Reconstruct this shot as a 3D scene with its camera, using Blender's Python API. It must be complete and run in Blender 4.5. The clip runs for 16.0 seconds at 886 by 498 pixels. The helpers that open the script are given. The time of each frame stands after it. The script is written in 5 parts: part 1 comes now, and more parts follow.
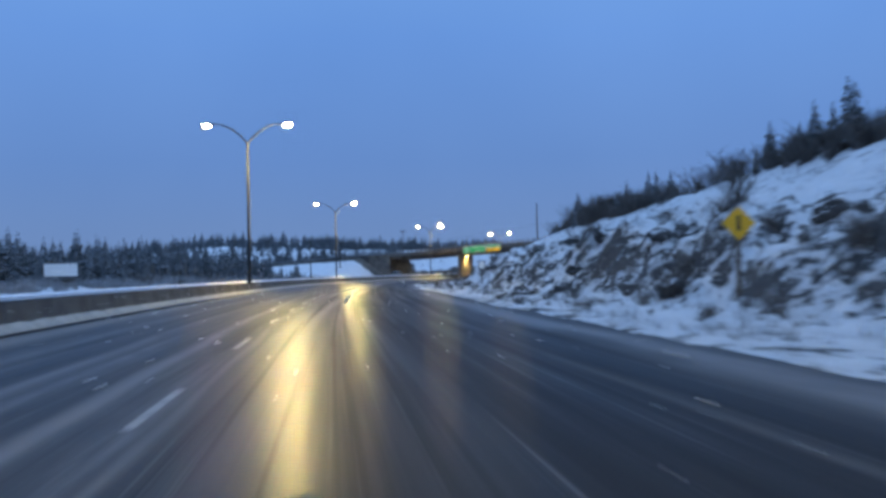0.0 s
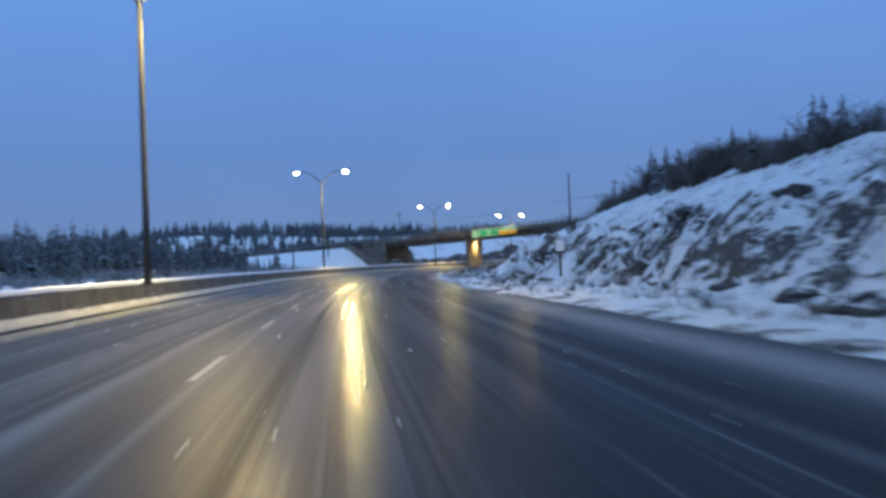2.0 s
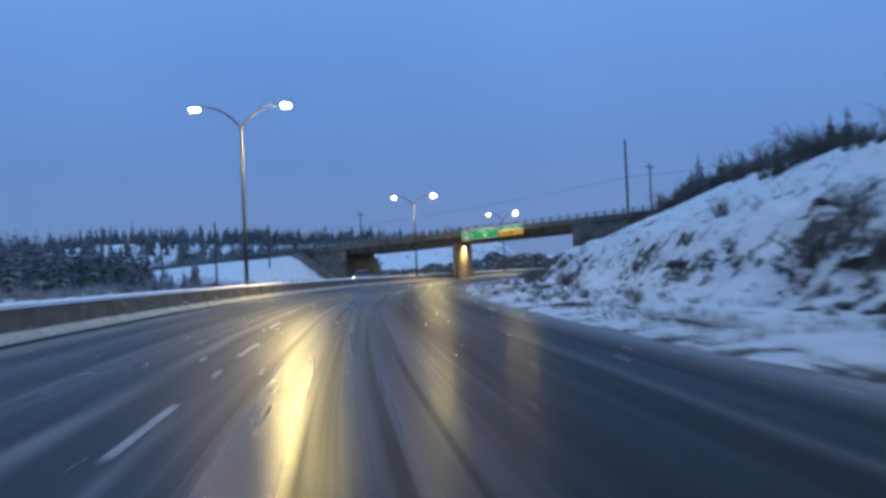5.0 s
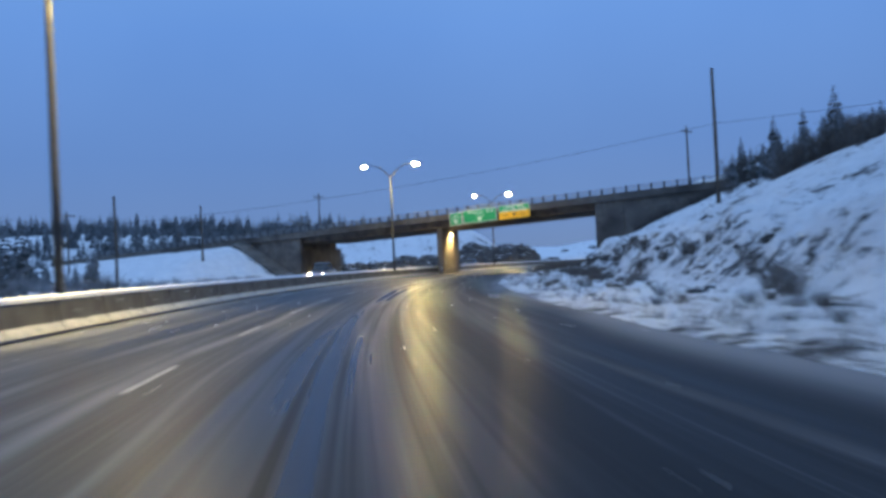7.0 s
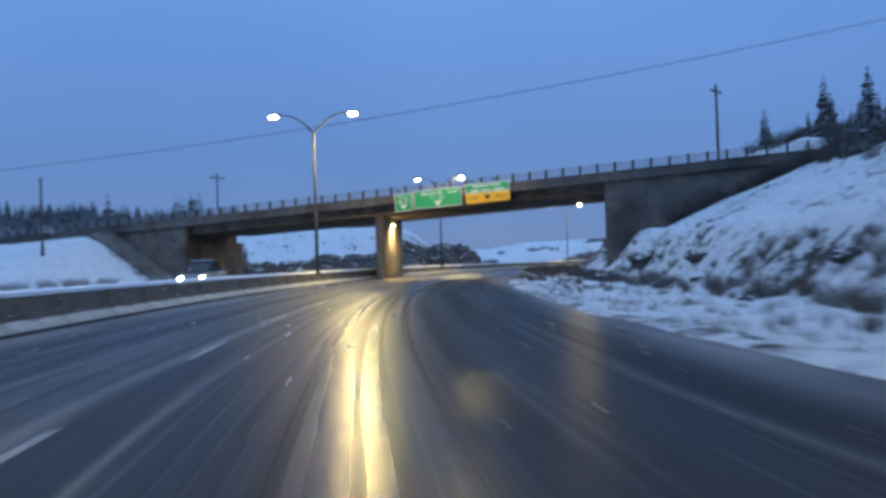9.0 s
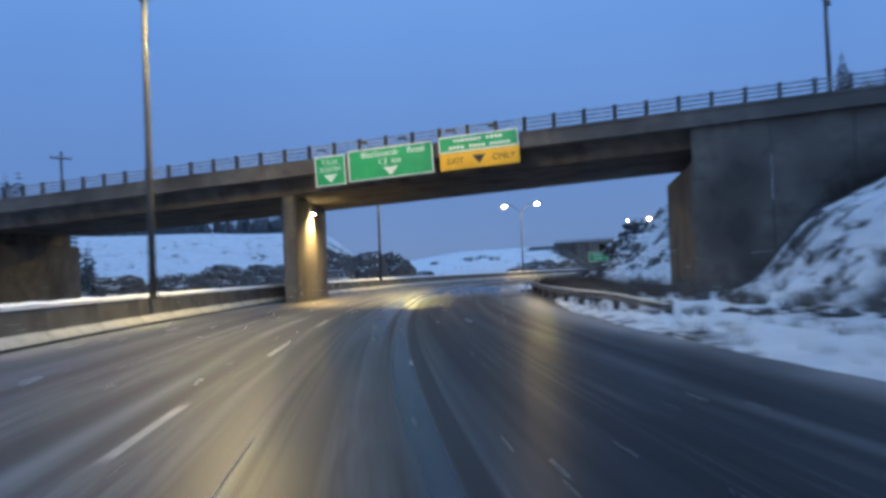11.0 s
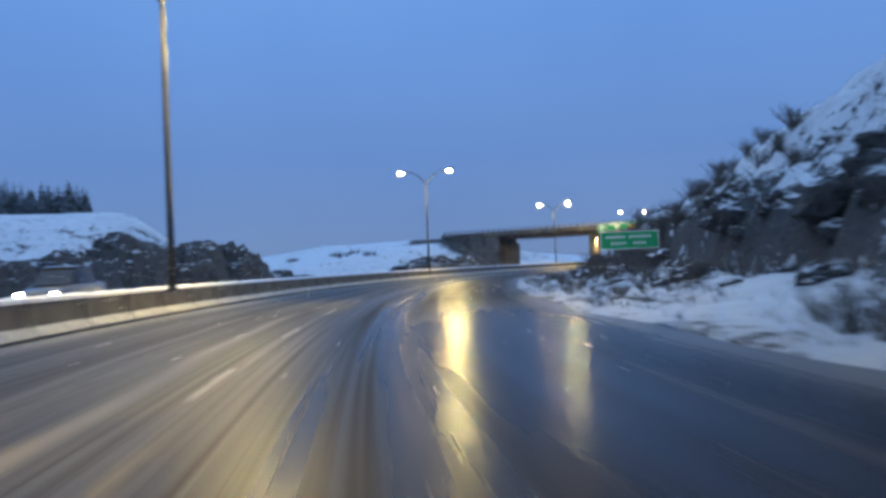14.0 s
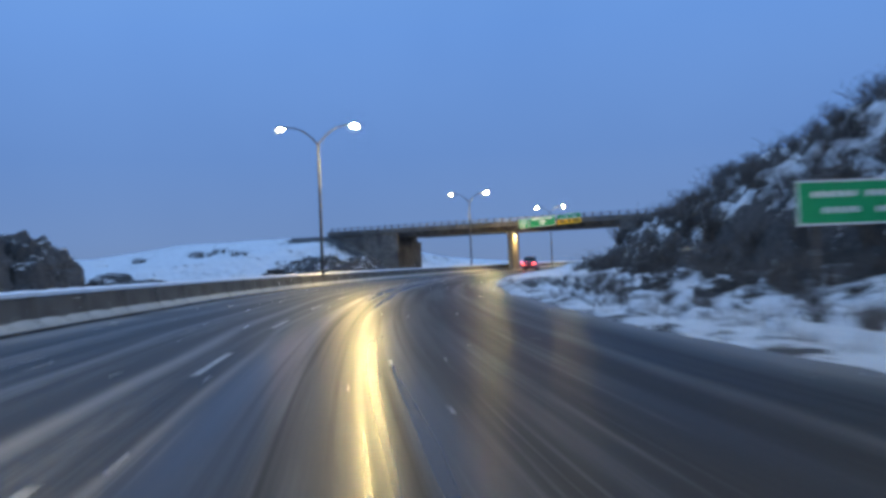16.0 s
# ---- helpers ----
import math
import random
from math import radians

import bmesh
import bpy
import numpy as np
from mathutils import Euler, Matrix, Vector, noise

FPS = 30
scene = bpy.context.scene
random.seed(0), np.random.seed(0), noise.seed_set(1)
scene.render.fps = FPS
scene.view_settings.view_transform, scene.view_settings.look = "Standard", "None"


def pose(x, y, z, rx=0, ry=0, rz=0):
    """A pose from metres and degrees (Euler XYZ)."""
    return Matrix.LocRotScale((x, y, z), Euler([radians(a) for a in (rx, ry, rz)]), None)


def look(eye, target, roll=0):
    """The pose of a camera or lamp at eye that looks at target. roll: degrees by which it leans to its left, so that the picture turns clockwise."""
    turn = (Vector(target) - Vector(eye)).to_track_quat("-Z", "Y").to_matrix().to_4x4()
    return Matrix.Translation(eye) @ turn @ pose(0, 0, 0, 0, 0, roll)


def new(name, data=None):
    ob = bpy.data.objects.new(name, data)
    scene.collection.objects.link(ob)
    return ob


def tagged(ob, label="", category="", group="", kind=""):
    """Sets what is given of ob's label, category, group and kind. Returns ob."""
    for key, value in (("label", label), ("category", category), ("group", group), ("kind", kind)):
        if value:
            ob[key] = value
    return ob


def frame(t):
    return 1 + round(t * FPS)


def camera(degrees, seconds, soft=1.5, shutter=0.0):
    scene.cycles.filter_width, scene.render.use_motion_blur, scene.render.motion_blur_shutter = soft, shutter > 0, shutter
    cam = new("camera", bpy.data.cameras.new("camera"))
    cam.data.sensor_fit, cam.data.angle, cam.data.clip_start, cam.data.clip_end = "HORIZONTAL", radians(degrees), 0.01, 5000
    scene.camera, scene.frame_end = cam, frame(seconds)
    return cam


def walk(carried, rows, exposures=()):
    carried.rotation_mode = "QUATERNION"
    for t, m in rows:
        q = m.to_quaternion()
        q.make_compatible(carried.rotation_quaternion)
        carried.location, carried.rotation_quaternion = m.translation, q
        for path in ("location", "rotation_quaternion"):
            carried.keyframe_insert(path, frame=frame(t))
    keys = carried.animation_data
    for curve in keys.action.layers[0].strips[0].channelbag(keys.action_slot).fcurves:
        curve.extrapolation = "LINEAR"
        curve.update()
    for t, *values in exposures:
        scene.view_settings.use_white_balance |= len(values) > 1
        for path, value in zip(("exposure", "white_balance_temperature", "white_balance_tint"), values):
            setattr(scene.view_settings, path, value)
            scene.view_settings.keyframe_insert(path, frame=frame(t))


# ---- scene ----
cam = camera(51.4, 16.0, soft=3.3, shutter=0.8)

# seconds, place, yaw, pitch, roll of the car's windscreen camera
ROWS = [
(0, 5.68, 3.87, 1.346, -8.14, 1.48, -1.18),
(0.5, 5.86, 12.11, 1.350, -8.21, 1.20, -1.05),
(1, 6.12, 20.39, 1.340, -8.09, 1.17, -1.37),
(1.5, 6.36, 28.66, 1.337, -8.33, 0.87, -1.80),
(2, 6.60, 36.93, 1.348, -8.88, 0.74, -2.03),
(2.5, 6.86, 45.19, 1.364, -9.33, 1.06, -2.28),
(3, 7.22, 53.43, 1.351, -10.02, 0.96, -2.48),
(3.5, 7.77, 61.65, 1.359, -10.67, 0.99, -2.80),
(4, 8.37, 69.79, 1.342, -10.99, 1.14, -2.61),
(4.5, 8.88, 77.86, 1.349, -11.52, 1.21, -3.21),
(5, 9.56, 85.90, 1.350, -11.94, 1.37, -2.42),
(5.5, 10.34, 93.94, 1.350, -12.42, 1.41, -2.17),
(6, 11.21, 101.98, 1.350, -12.99, 1.39, -2.12),
(6.5, 12.17, 110.01, 1.350, -13.69, 1.25, -2.24),
(7, 13.24, 118.04, 1.348, -14.53, 0.90, -2.66),
(7.5, 14.42, 126.07, 1.353, -15.57, 0.83, -2.25),
(8, 15.77, 134.11, 1.356, -17.25, 0.58, -2.16),
(8.5, 17.31, 142.17, 1.353, -18.46, 0.58, -1.73),
(9, 19.12, 150.27, 1.352, -19.82, 0.85, -1.76),
(9.5, 21.18, 158.41, 1.350, -21.33, 1.24, -1.93),
(10, 23.49, 166.58, 1.350, -22.74, 1.39, -2.00),
(10.5, 26.00, 174.74, 1.350, -23.96, 1.44, -2.08),
(11, 28.70, 182.86, 1.350, -25.01, 1.44, -2.25),
(11.5, 31.59, 190.90, 1.373, -26.09, 1.40, -2.76),
(12, 34.74, 198.79, 1.334, -27.74, 1.49, -2.41),
(12.5, 38.00, 206.46, 1.307, -29.33, 1.40, -2.10),
(13, 41.44, 214.22, 1.338, -30.60, 1.29, -2.79),
(13.5, 44.95, 221.99, 1.396, -31.95, 0.74, -2.92),
(14, 48.93, 229.71, 1.346, -34.02, 1.03, -2.40),
(14.5, 53.19, 237.31, 1.328, -35.50, 1.62, -2.10),
(15, 57.50, 244.69, 1.330, -37.37, 1.27, -2.41),
(15.5, 61.96, 251.99, 1.358, -39.60, 0.87, -2.21),
(16, 66.61, 259.20, 1.275, -41.65, 0.98, -2.20),
]


def car_camera(x, y, z, yaw, pitch, roll):
    a, b = radians(yaw), radians(pitch)
    way = Vector((-math.sin(a) * math.cos(b), math.cos(a) * math.cos(b), math.sin(b)))
    eye = Vector((x, y, z))
    return look(eye, eye + way * 10, roll)


walk(cam, [(r[0], car_camera(*r[1:])) for r in ROWS], exposures=[(0, 0.0), (16, 0.0)])

# ---- sky: blue hour under a thin even overcast ----
world = bpy.data.worlds.new("dusk_sky")
scene.world = world
world.use_nodes = True
wn = world.node_tree.nodes
wl = world.node_tree.links
wn.clear()
w_out = wn.new("ShaderNodeOutputWorld")
w_bg = wn.new("ShaderNodeBackground")
w_co = wn.new("ShaderNodeTexCoord")
w_sep = wn.new("ShaderNodeSeparateXYZ")
w_ramp = wn.new("ShaderNodeValToRGB")
w_noise = wn.new("ShaderNodeTexNoise")
w_mix = wn.new("ShaderNodeMix")
w_mix.data_type = "RGBA"
w_mix.blend_type = "MULTIPLY"
w_nr = wn.new("ShaderNodeValToRGB")
el = w_ramp.color_ramp.elements
el[0].position, el[0].color = 0.0, (0.172, 0.265, 0.475, 1)
el[1].position, el[1].color = 1.0, (0.43, 0.73, 1.28, 1)
for p_, c_ in ((0.035, (0.165, 0.278, 0.535, 1)), (0.12, (0.140, 0.276, 0.605, 1)), (0.25, (0.145, 0.318, 0.735, 1)), (0.31, (0.158, 0.345, 0.77, 1)), (0.5, (0.26, 0.50, 0.98, 1))):
    e_ = el.new(p_)
    e_.color = c_
w_nr.color_ramp.elements[0].position, w_nr.color_ramp.elements[0].color = 0.3, (0.9, 0.92, 0.95, 1)
w_nr.color_ramp.elements[1].position, w_nr.color_ramp.elements[1].color = 0.7, (1.06, 1.04, 1.03, 1)
w_noise.inputs["Scale"].default_value = 2.2
w_noise.inputs["Detail"].default_value = 4
wl.new(w_co.outputs["Generated"], w_sep.inputs[0])
wl.new(w_sep.outputs["Z"], w_ramp.inputs[0])
wl.new(w_co.outputs["Generated"], w_noise.inputs["Vector"])
wl.new(w_noise.outputs["Fac"], w_nr.inputs[0])
w_mix.inputs["Factor"].default_value = 1.0
wl.new(w_ramp.outputs[0], w_mix.inputs["A"])
wl.new(w_nr.outputs[0], w_mix.inputs["B"])
wl.new(w_mix.outputs["Result"], w_bg.inputs[0])
w_bg.inputs[1].default_value = 1.0
wl.new(w_bg.outputs[0], w_out.inputs[0])

LAMP_POWER = 2400.0
LAMP_COLOUR = (1.0, 0.68, 0.24)

# ---- materials ----


def material(name, dark, light, scale=6.0, rough=(0.7, 0.9), metal=0.0, bump=0.2, bump_scale=None, detail=6.0, big=None, coat=0.0):
    """Two-scale noise between two colours, with fine relief. big: (scale, colour, low, high) of large stains."""
    m = bpy.data.materials.new(name)
    m.use_nodes = True
    n, l = m.node_tree.nodes, m.node_tree.links
    b = n["Principled BSDF"]
    co = n.new("ShaderNodeTexCoord")
    t1 = n.new("ShaderNodeTexNoise")
    t1.inputs["Scale"].default_value, t1.inputs["Detail"].default_value = scale, detail
    l.new(co.outputs["Object"], t1.inputs["Vector"])
    r1 = n.new("ShaderNodeValToRGB")
    r1.color_ramp.elements[0].position, r1.color_ramp.elements[0].color = 0.3, (*dark, 1)
    r1.color_ramp.elements[1].position, r1.color_ramp.elements[1].color = 0.7, (*light, 1)
    l.new(t1.outputs["Fac"], r1.inputs[0])
    last = r1.outputs[0]
    if big:
        t2 = n.new("ShaderNodeTexNoise")
        t2.inputs["Scale"].default_value, t2.inputs["Detail"].default_value = big[0], 5
        l.new(co.outputs["Object"], t2.inputs["Vector"])
        r2 = n.new("ShaderNodeValToRGB")
        r2.color_ramp.elements[0].position, r2.color_ramp.elements[0].color = big[2], (0, 0, 0, 1)
        r2.color_ramp.elements[1].position, r2.color_ramp.elements[1].color = big[3], (1, 1, 1, 1)
        l.new(t2.outputs["Fac"], r2.inputs[0])
        mx = n.new("ShaderNodeMix")
        mx.data_type = "RGBA"
        l.new(r2.outputs[0], mx.inputs["Factor"])
        l.new(last, mx.inputs["A"])
        mx.inputs["B"].default_value = (*big[1], 1)
        last = mx.outputs["Result"]
    l.new(last, b.inputs["Base Color"])
    mr = n.new("ShaderNodeMapRange")
    mr.inputs["To Min"].default_value, mr.inputs["To Max"].default_value = rough
    l.new(t1.outputs["Fac"], mr.inputs["Value"])
    l.new(mr.outputs[0], b.inputs["Roughness"])
    b.inputs["Metallic"].default_value = metal
    b.inputs["Coat Weight"].default_value = coat
    if bump:
        t3 = n.new("ShaderNodeTexNoise")
        t3.inputs["Scale"].default_value, t3.inputs["Detail"].default_value = bump_scale or scale * 4, 8
        l.new(co.outputs["Object"], t3.inputs["Vector"])
        bp = n.new("ShaderNodeBump")
        bp.inputs["Strength"].default_value, bp.inputs["Distance"].default_value = bump, 0.05
        l.new(t3.outputs["Fac"], bp.inputs["Height"])
        l.new(bp.outputs[0], b.inputs["Normal"])
    return m


def glow(name, colour, strength):
    m = bpy.data.materials.new(name)
    m.use_nodes = True
    b = m.node_tree.nodes["Principled BSDF"]
    b.inputs["Base Color"].default_value = (0.8, 0.8, 0.8, 1)
    b.inputs["Emission Color"].default_value = (*colour, 1)
    b.inputs["Emission Strength"].default_value = strength
    return m


def road_material(name, slush):
    """Wet asphalt with slush streaks along the way of travel; UV: metres across and along."""
    m = bpy.data.materials.new(name)
    m.use_nodes = True
    n, l = m.node_tree.nodes, m.node_tree.links
    b = n["Principled BSDF"]
    uv = n.new("ShaderNodeUVMap")

    def noise_at(sx, sy, detail=5, rough=0.55):
        mp = n.new("ShaderNodeMapping")
        mp.inputs["Scale"].default_value = (sx, sy, 1)
        l.new(uv.outputs[0], mp.inputs["Vector"])
        t = n.new("ShaderNodeTexNoise")
        t.inputs["Scale"].default_value, t.inputs["Detail"].default_value, t.inputs["Roughness"].default_value = 1.0, detail, rough
        l.new(mp.outputs[0], t.inputs["Vector"])
        return t.outputs["Fac"]

    def ramp(src, lo, hi):
        r = n.new("ShaderNodeMapRange")
        r.inputs["From Min"].default_value, r.inputs["From Max"].default_value = lo, hi
        r.clamp = True
        l.new(src, r.inputs["Value"])
        return r.outputs[0]

    def math_(op, a, c):
        q = n.new("ShaderNodeMath")
        q.operation = op
        for i, s_ in enumerate((a, c)):
            if isinstance(s_, (int, float)):
                q.inputs[i].default_value = s_
            else:
                l.new(s_, q.inputs[i])
        return q.outputs[0]

    sep = n.new("ShaderNodeSeparateXYZ")
    l.new(uv.outputs[0], sep.inputs[0])
    # slush ridges lie between the wheel tracks: two tracks in each 3.7 m lane
    wave = math_("COSINE", math_("MULTIPLY", sep.outputs[0], 2 * math.pi / 1.85), 0.0)
    ridges = math_("MULTIPLY", math_("ADD", wave, 0.6), 0.11)
    streak = math_("ADD", noise_at(2.6, 0.035, 6, 0.62), ridges)
    streak = math_("ADD", streak, math_("MULTIPLY", math_("SUBTRACT", noise_at(0.35, 0.05, 3), 0.5), 0.5))
    # more slush towards the median, wetter towards the verge
    lean = n.new("ShaderNodeMapRange")
    lean.inputs["From Min"].default_value, lean.inputs["From Max"].default_value = -8.0, 5.0
    lean.inputs["To Min"].default_value, lean.inputs["To Max"].default_value = 0.26, -0.24
    l.new(sep.outputs[0], lean.inputs["Value"])
    streak = math_("ADD", streak, lean.outputs[0])
    snow = ramp(streak, 0.63 - slush, 0.89 - slush)
    fine = noise_at(9.0, 0.6, 6, 0.7)
    snow = math_("MULTIPLY", snow, ramp(fine, 0.25, 0.6))
    thin = math_("MULTIPLY", ramp(noise_at(13.0, 0.045, 3, 0.5), 0.56, 0.70), ramp(noise_at(0.8, 0.12, 3), 0.42, 0.62))
    snow = math_("MAXIMUM", math_("MULTIPLY", snow, 0.34), math_("MULTIPLY", thin, 0.25))
    if not slush:
        # ridges of slush that the wheels have left: place across, width, strength
        wander = math_("MULTIPLY", math_("SUBTRACT", noise_at(0.0, 0.03, 2), 0.5), 1.6)
        ragged = math_("MULTIPLY", math_("SUBTRACT", noise_at(3.0, 0.10, 4, 0.6), 0.5), 0.22)
        across = math_("ADD", math_("ADD", sep.outputs[0], wander), ragged)
        for o_, w_, k_ in ((-2.75, 0.17, 0.45), (-1.72, 0.08, 0.3), (-4.15, 0.15, 0.34), (-5.6, 0.2, 0.26), (-7.5, 0.75, 0.7), (3.3, 0.12, 0.16), (5.3, 0.7, 0.6)):
            q_ = math_("DIVIDE", math_("SUBTRACT", across, o_), w_)
            g_ = math_("EXPONENT", math_("MULTIPLY", math_("MULTIPLY", q_, q_), -1.0), 0.0)
            g_ = math_("MULTIPLY", math_("MULTIPLY", g_, k_), ramp(noise_at(0.2 + o_ * 0.01, 0.09, 3), 0.25, 0.46))
            snow = math_("MAXIMUM", snow, g_)
    grain = noise_at(60, 60, 3)
    asp = n.new("ShaderNodeValToRGB")
    asp.color_ramp.elements[0].color, asp.color_ramp.elements[1].color = (0.014, 0.0145, 0.0155, 1), (0.033, 0.034, 0.036, 1)
    l.new(grain, asp.inputs[0])
    mx = n.new("ShaderNodeMix")
    mx.data_type = "RGBA"
    l.new(math_("MULTIPLY", snow, 0.85), mx.inputs["Factor"])
    l.new(asp.outputs[0], mx.inputs["A"])
    mx.inputs["B"].default_value = (0.33, 0.33, 0.335, 1)
    l.new(mx.outputs["Result"], b.inputs["Base Color"])
    # the driven lane is polished and wet, combed by thin ridges of slush
    drift = math_("MULTIPLY", math_("SUBTRACT", noise_at(0.0, 0.022, 2), 0.5), 0.5)
    q_ = math_("DIVIDE", math_("ADD", math_("ADD", sep.outputs[0], drift), 0.25), 1.25)
    q_ = math_("MULTIPLY", q_, q_)
    band = math_("EXPONENT", math_("MULTIPLY", math_("MULTIPLY", q_, q_), -1.0), 0.0)
    comb = math_("MULTIPLY", ramp(noise_at(3.4, 0.018, 3, 0.5), 0.36, 0.50), math_("ADD", 0.5, math_("MULTIPLY", ramp(noise_at(1.1, 0.03, 1, 0.5), 0.36, 0.58), 0.5)))
    dry = math_("SUBTRACT", 1.0, math_("MULTIPLY", snow, 0.7))
    polish = math_("MULTIPLY", math_("MULTIPLY", math_("MULTIPLY", band, comb), dry), math_("ADD", 0.5, math_("MULTIPLY", ramp(sep.outputs[1], 20, 60), 0.5)))
    # under and past the first overpass the wet runs on over the next lane
    q_ = math_("DIVIDE", math_("ADD", math_("ADD", sep.outputs[0], drift), 2.0), 1.7)
    q_ = math_("MULTIPLY", q_, q_)
    run = math_("EXPONENT", math_("MULTIPLY", math_("MULTIPLY", q_, q_), -1.0), 0.0)
    run = math_("MULTIPLY", run, math_("MULTIPLY", ramp(sep.outputs[1], 214, 226), math_("SUBTRACT", 1.0, ramp(sep.outputs[1], 250, 266))))
    run = math_("MULTIPLY", math_("MULTIPLY", run, dry), ramp(noise_at(4.6, 0.02, 3, 0.5), 0.36, 0.52))
    polish = math_("MAXIMUM", polish, math_("MULTIPLY", run, 0.9))
    # the slush towards the median is soaked and shines broadly
    soaked = math_("SUBTRACT", 1.0, ramp(sep.outputs[0], -2.6, -0.6))
    soaked = math_("MULTIPLY", soaked, math_("ADD", 0.35, math_("MULTIPLY", ramp(noise_at(1.3, 0.03, 3), 0.3, 0.6), 0.65)))
    along = math_("ADD", 0.75, math_("MULTIPLY", ramp(sep.outputs[1], 170, 210), 1.5))
    # the overpass keeps some of the snow off
    along = math_("SUBTRACT", along, math_("MULTIPLY", math_("SUBTRACT", ramp(sep.outputs[1], 216, 226), ramp(sep.outputs[1], 236, 246)), 0.8))
    soaked = math_("MULTIPLY", math_("MULTIPLY", soaked, along), math_("ADD", 0.45, math_("MULTIPLY", ramp(sep.outputs[0], -7.0, -4.2), 0.55)))
    wet = math_("MULTIPLY", ramp(noise_at(1.3, 0.03, 4), 0.40, 0.62), dry)
    # water standing in the outer lane past the first overpass
    pool = math_("MULTIPLY", ramp(sep.outputs[1], 228, 240), math_("SUBTRACT", 1.0, ramp(sep.outputs[1], 254, 268)))
    pool = math_("MULTIPLY", pool, ramp(math_("ADD", sep.outputs[0], math_("MULTIPLY", noise_at(0.5, 0.08, 3), 1.6)), 1.0, 2.0))
    polish = math_("MAXIMUM", polish, math_("MULTIPLY", pool, 0.4))
    rough = math_("SUBTRACT", 0.42, math_("MULTIPLY", wet, 0.06))
    rough = math_("ADD", math_("SUBTRACT", rough, math_("MULTIPLY", polish, 0.14)), math_("MULTIPLY", soaked, 0.12))
    rough = math_("SUBTRACT", rough, math_("MULTIPLY", math_("MULTIPLY", pool, dry), 0.10))
    l.new(rough, b.inputs["Roughness"])
    gloss = math_("ADD", math_("ADD", 0.010, math_("MULTIPLY", soaked, 0.11)), math_("MULTIPLY", wet, 0.008))
    l.new(math_("ADD", gloss, math_("MULTIPLY", polish, 0.05)), b.inputs["Specular IOR Level"])
    bp = n.new("ShaderNodeBump")
    bp.inputs["Strength"].default_value, bp.inputs["Distance"].default_value = 0.22, 0.03
    h = math_("ADD", math_("MULTIPLY", snow, 0.14), math_("ADD", math_("MULTIPLY", noise_at(1.2, 5.0, 5, 0.6), 0.22), math_("MULTIPLY", grain, 0.10)))
    l.new(h, bp.inputs["Height"])
    l.new(bp.outputs[0], b.inputs["Normal"])
    return m


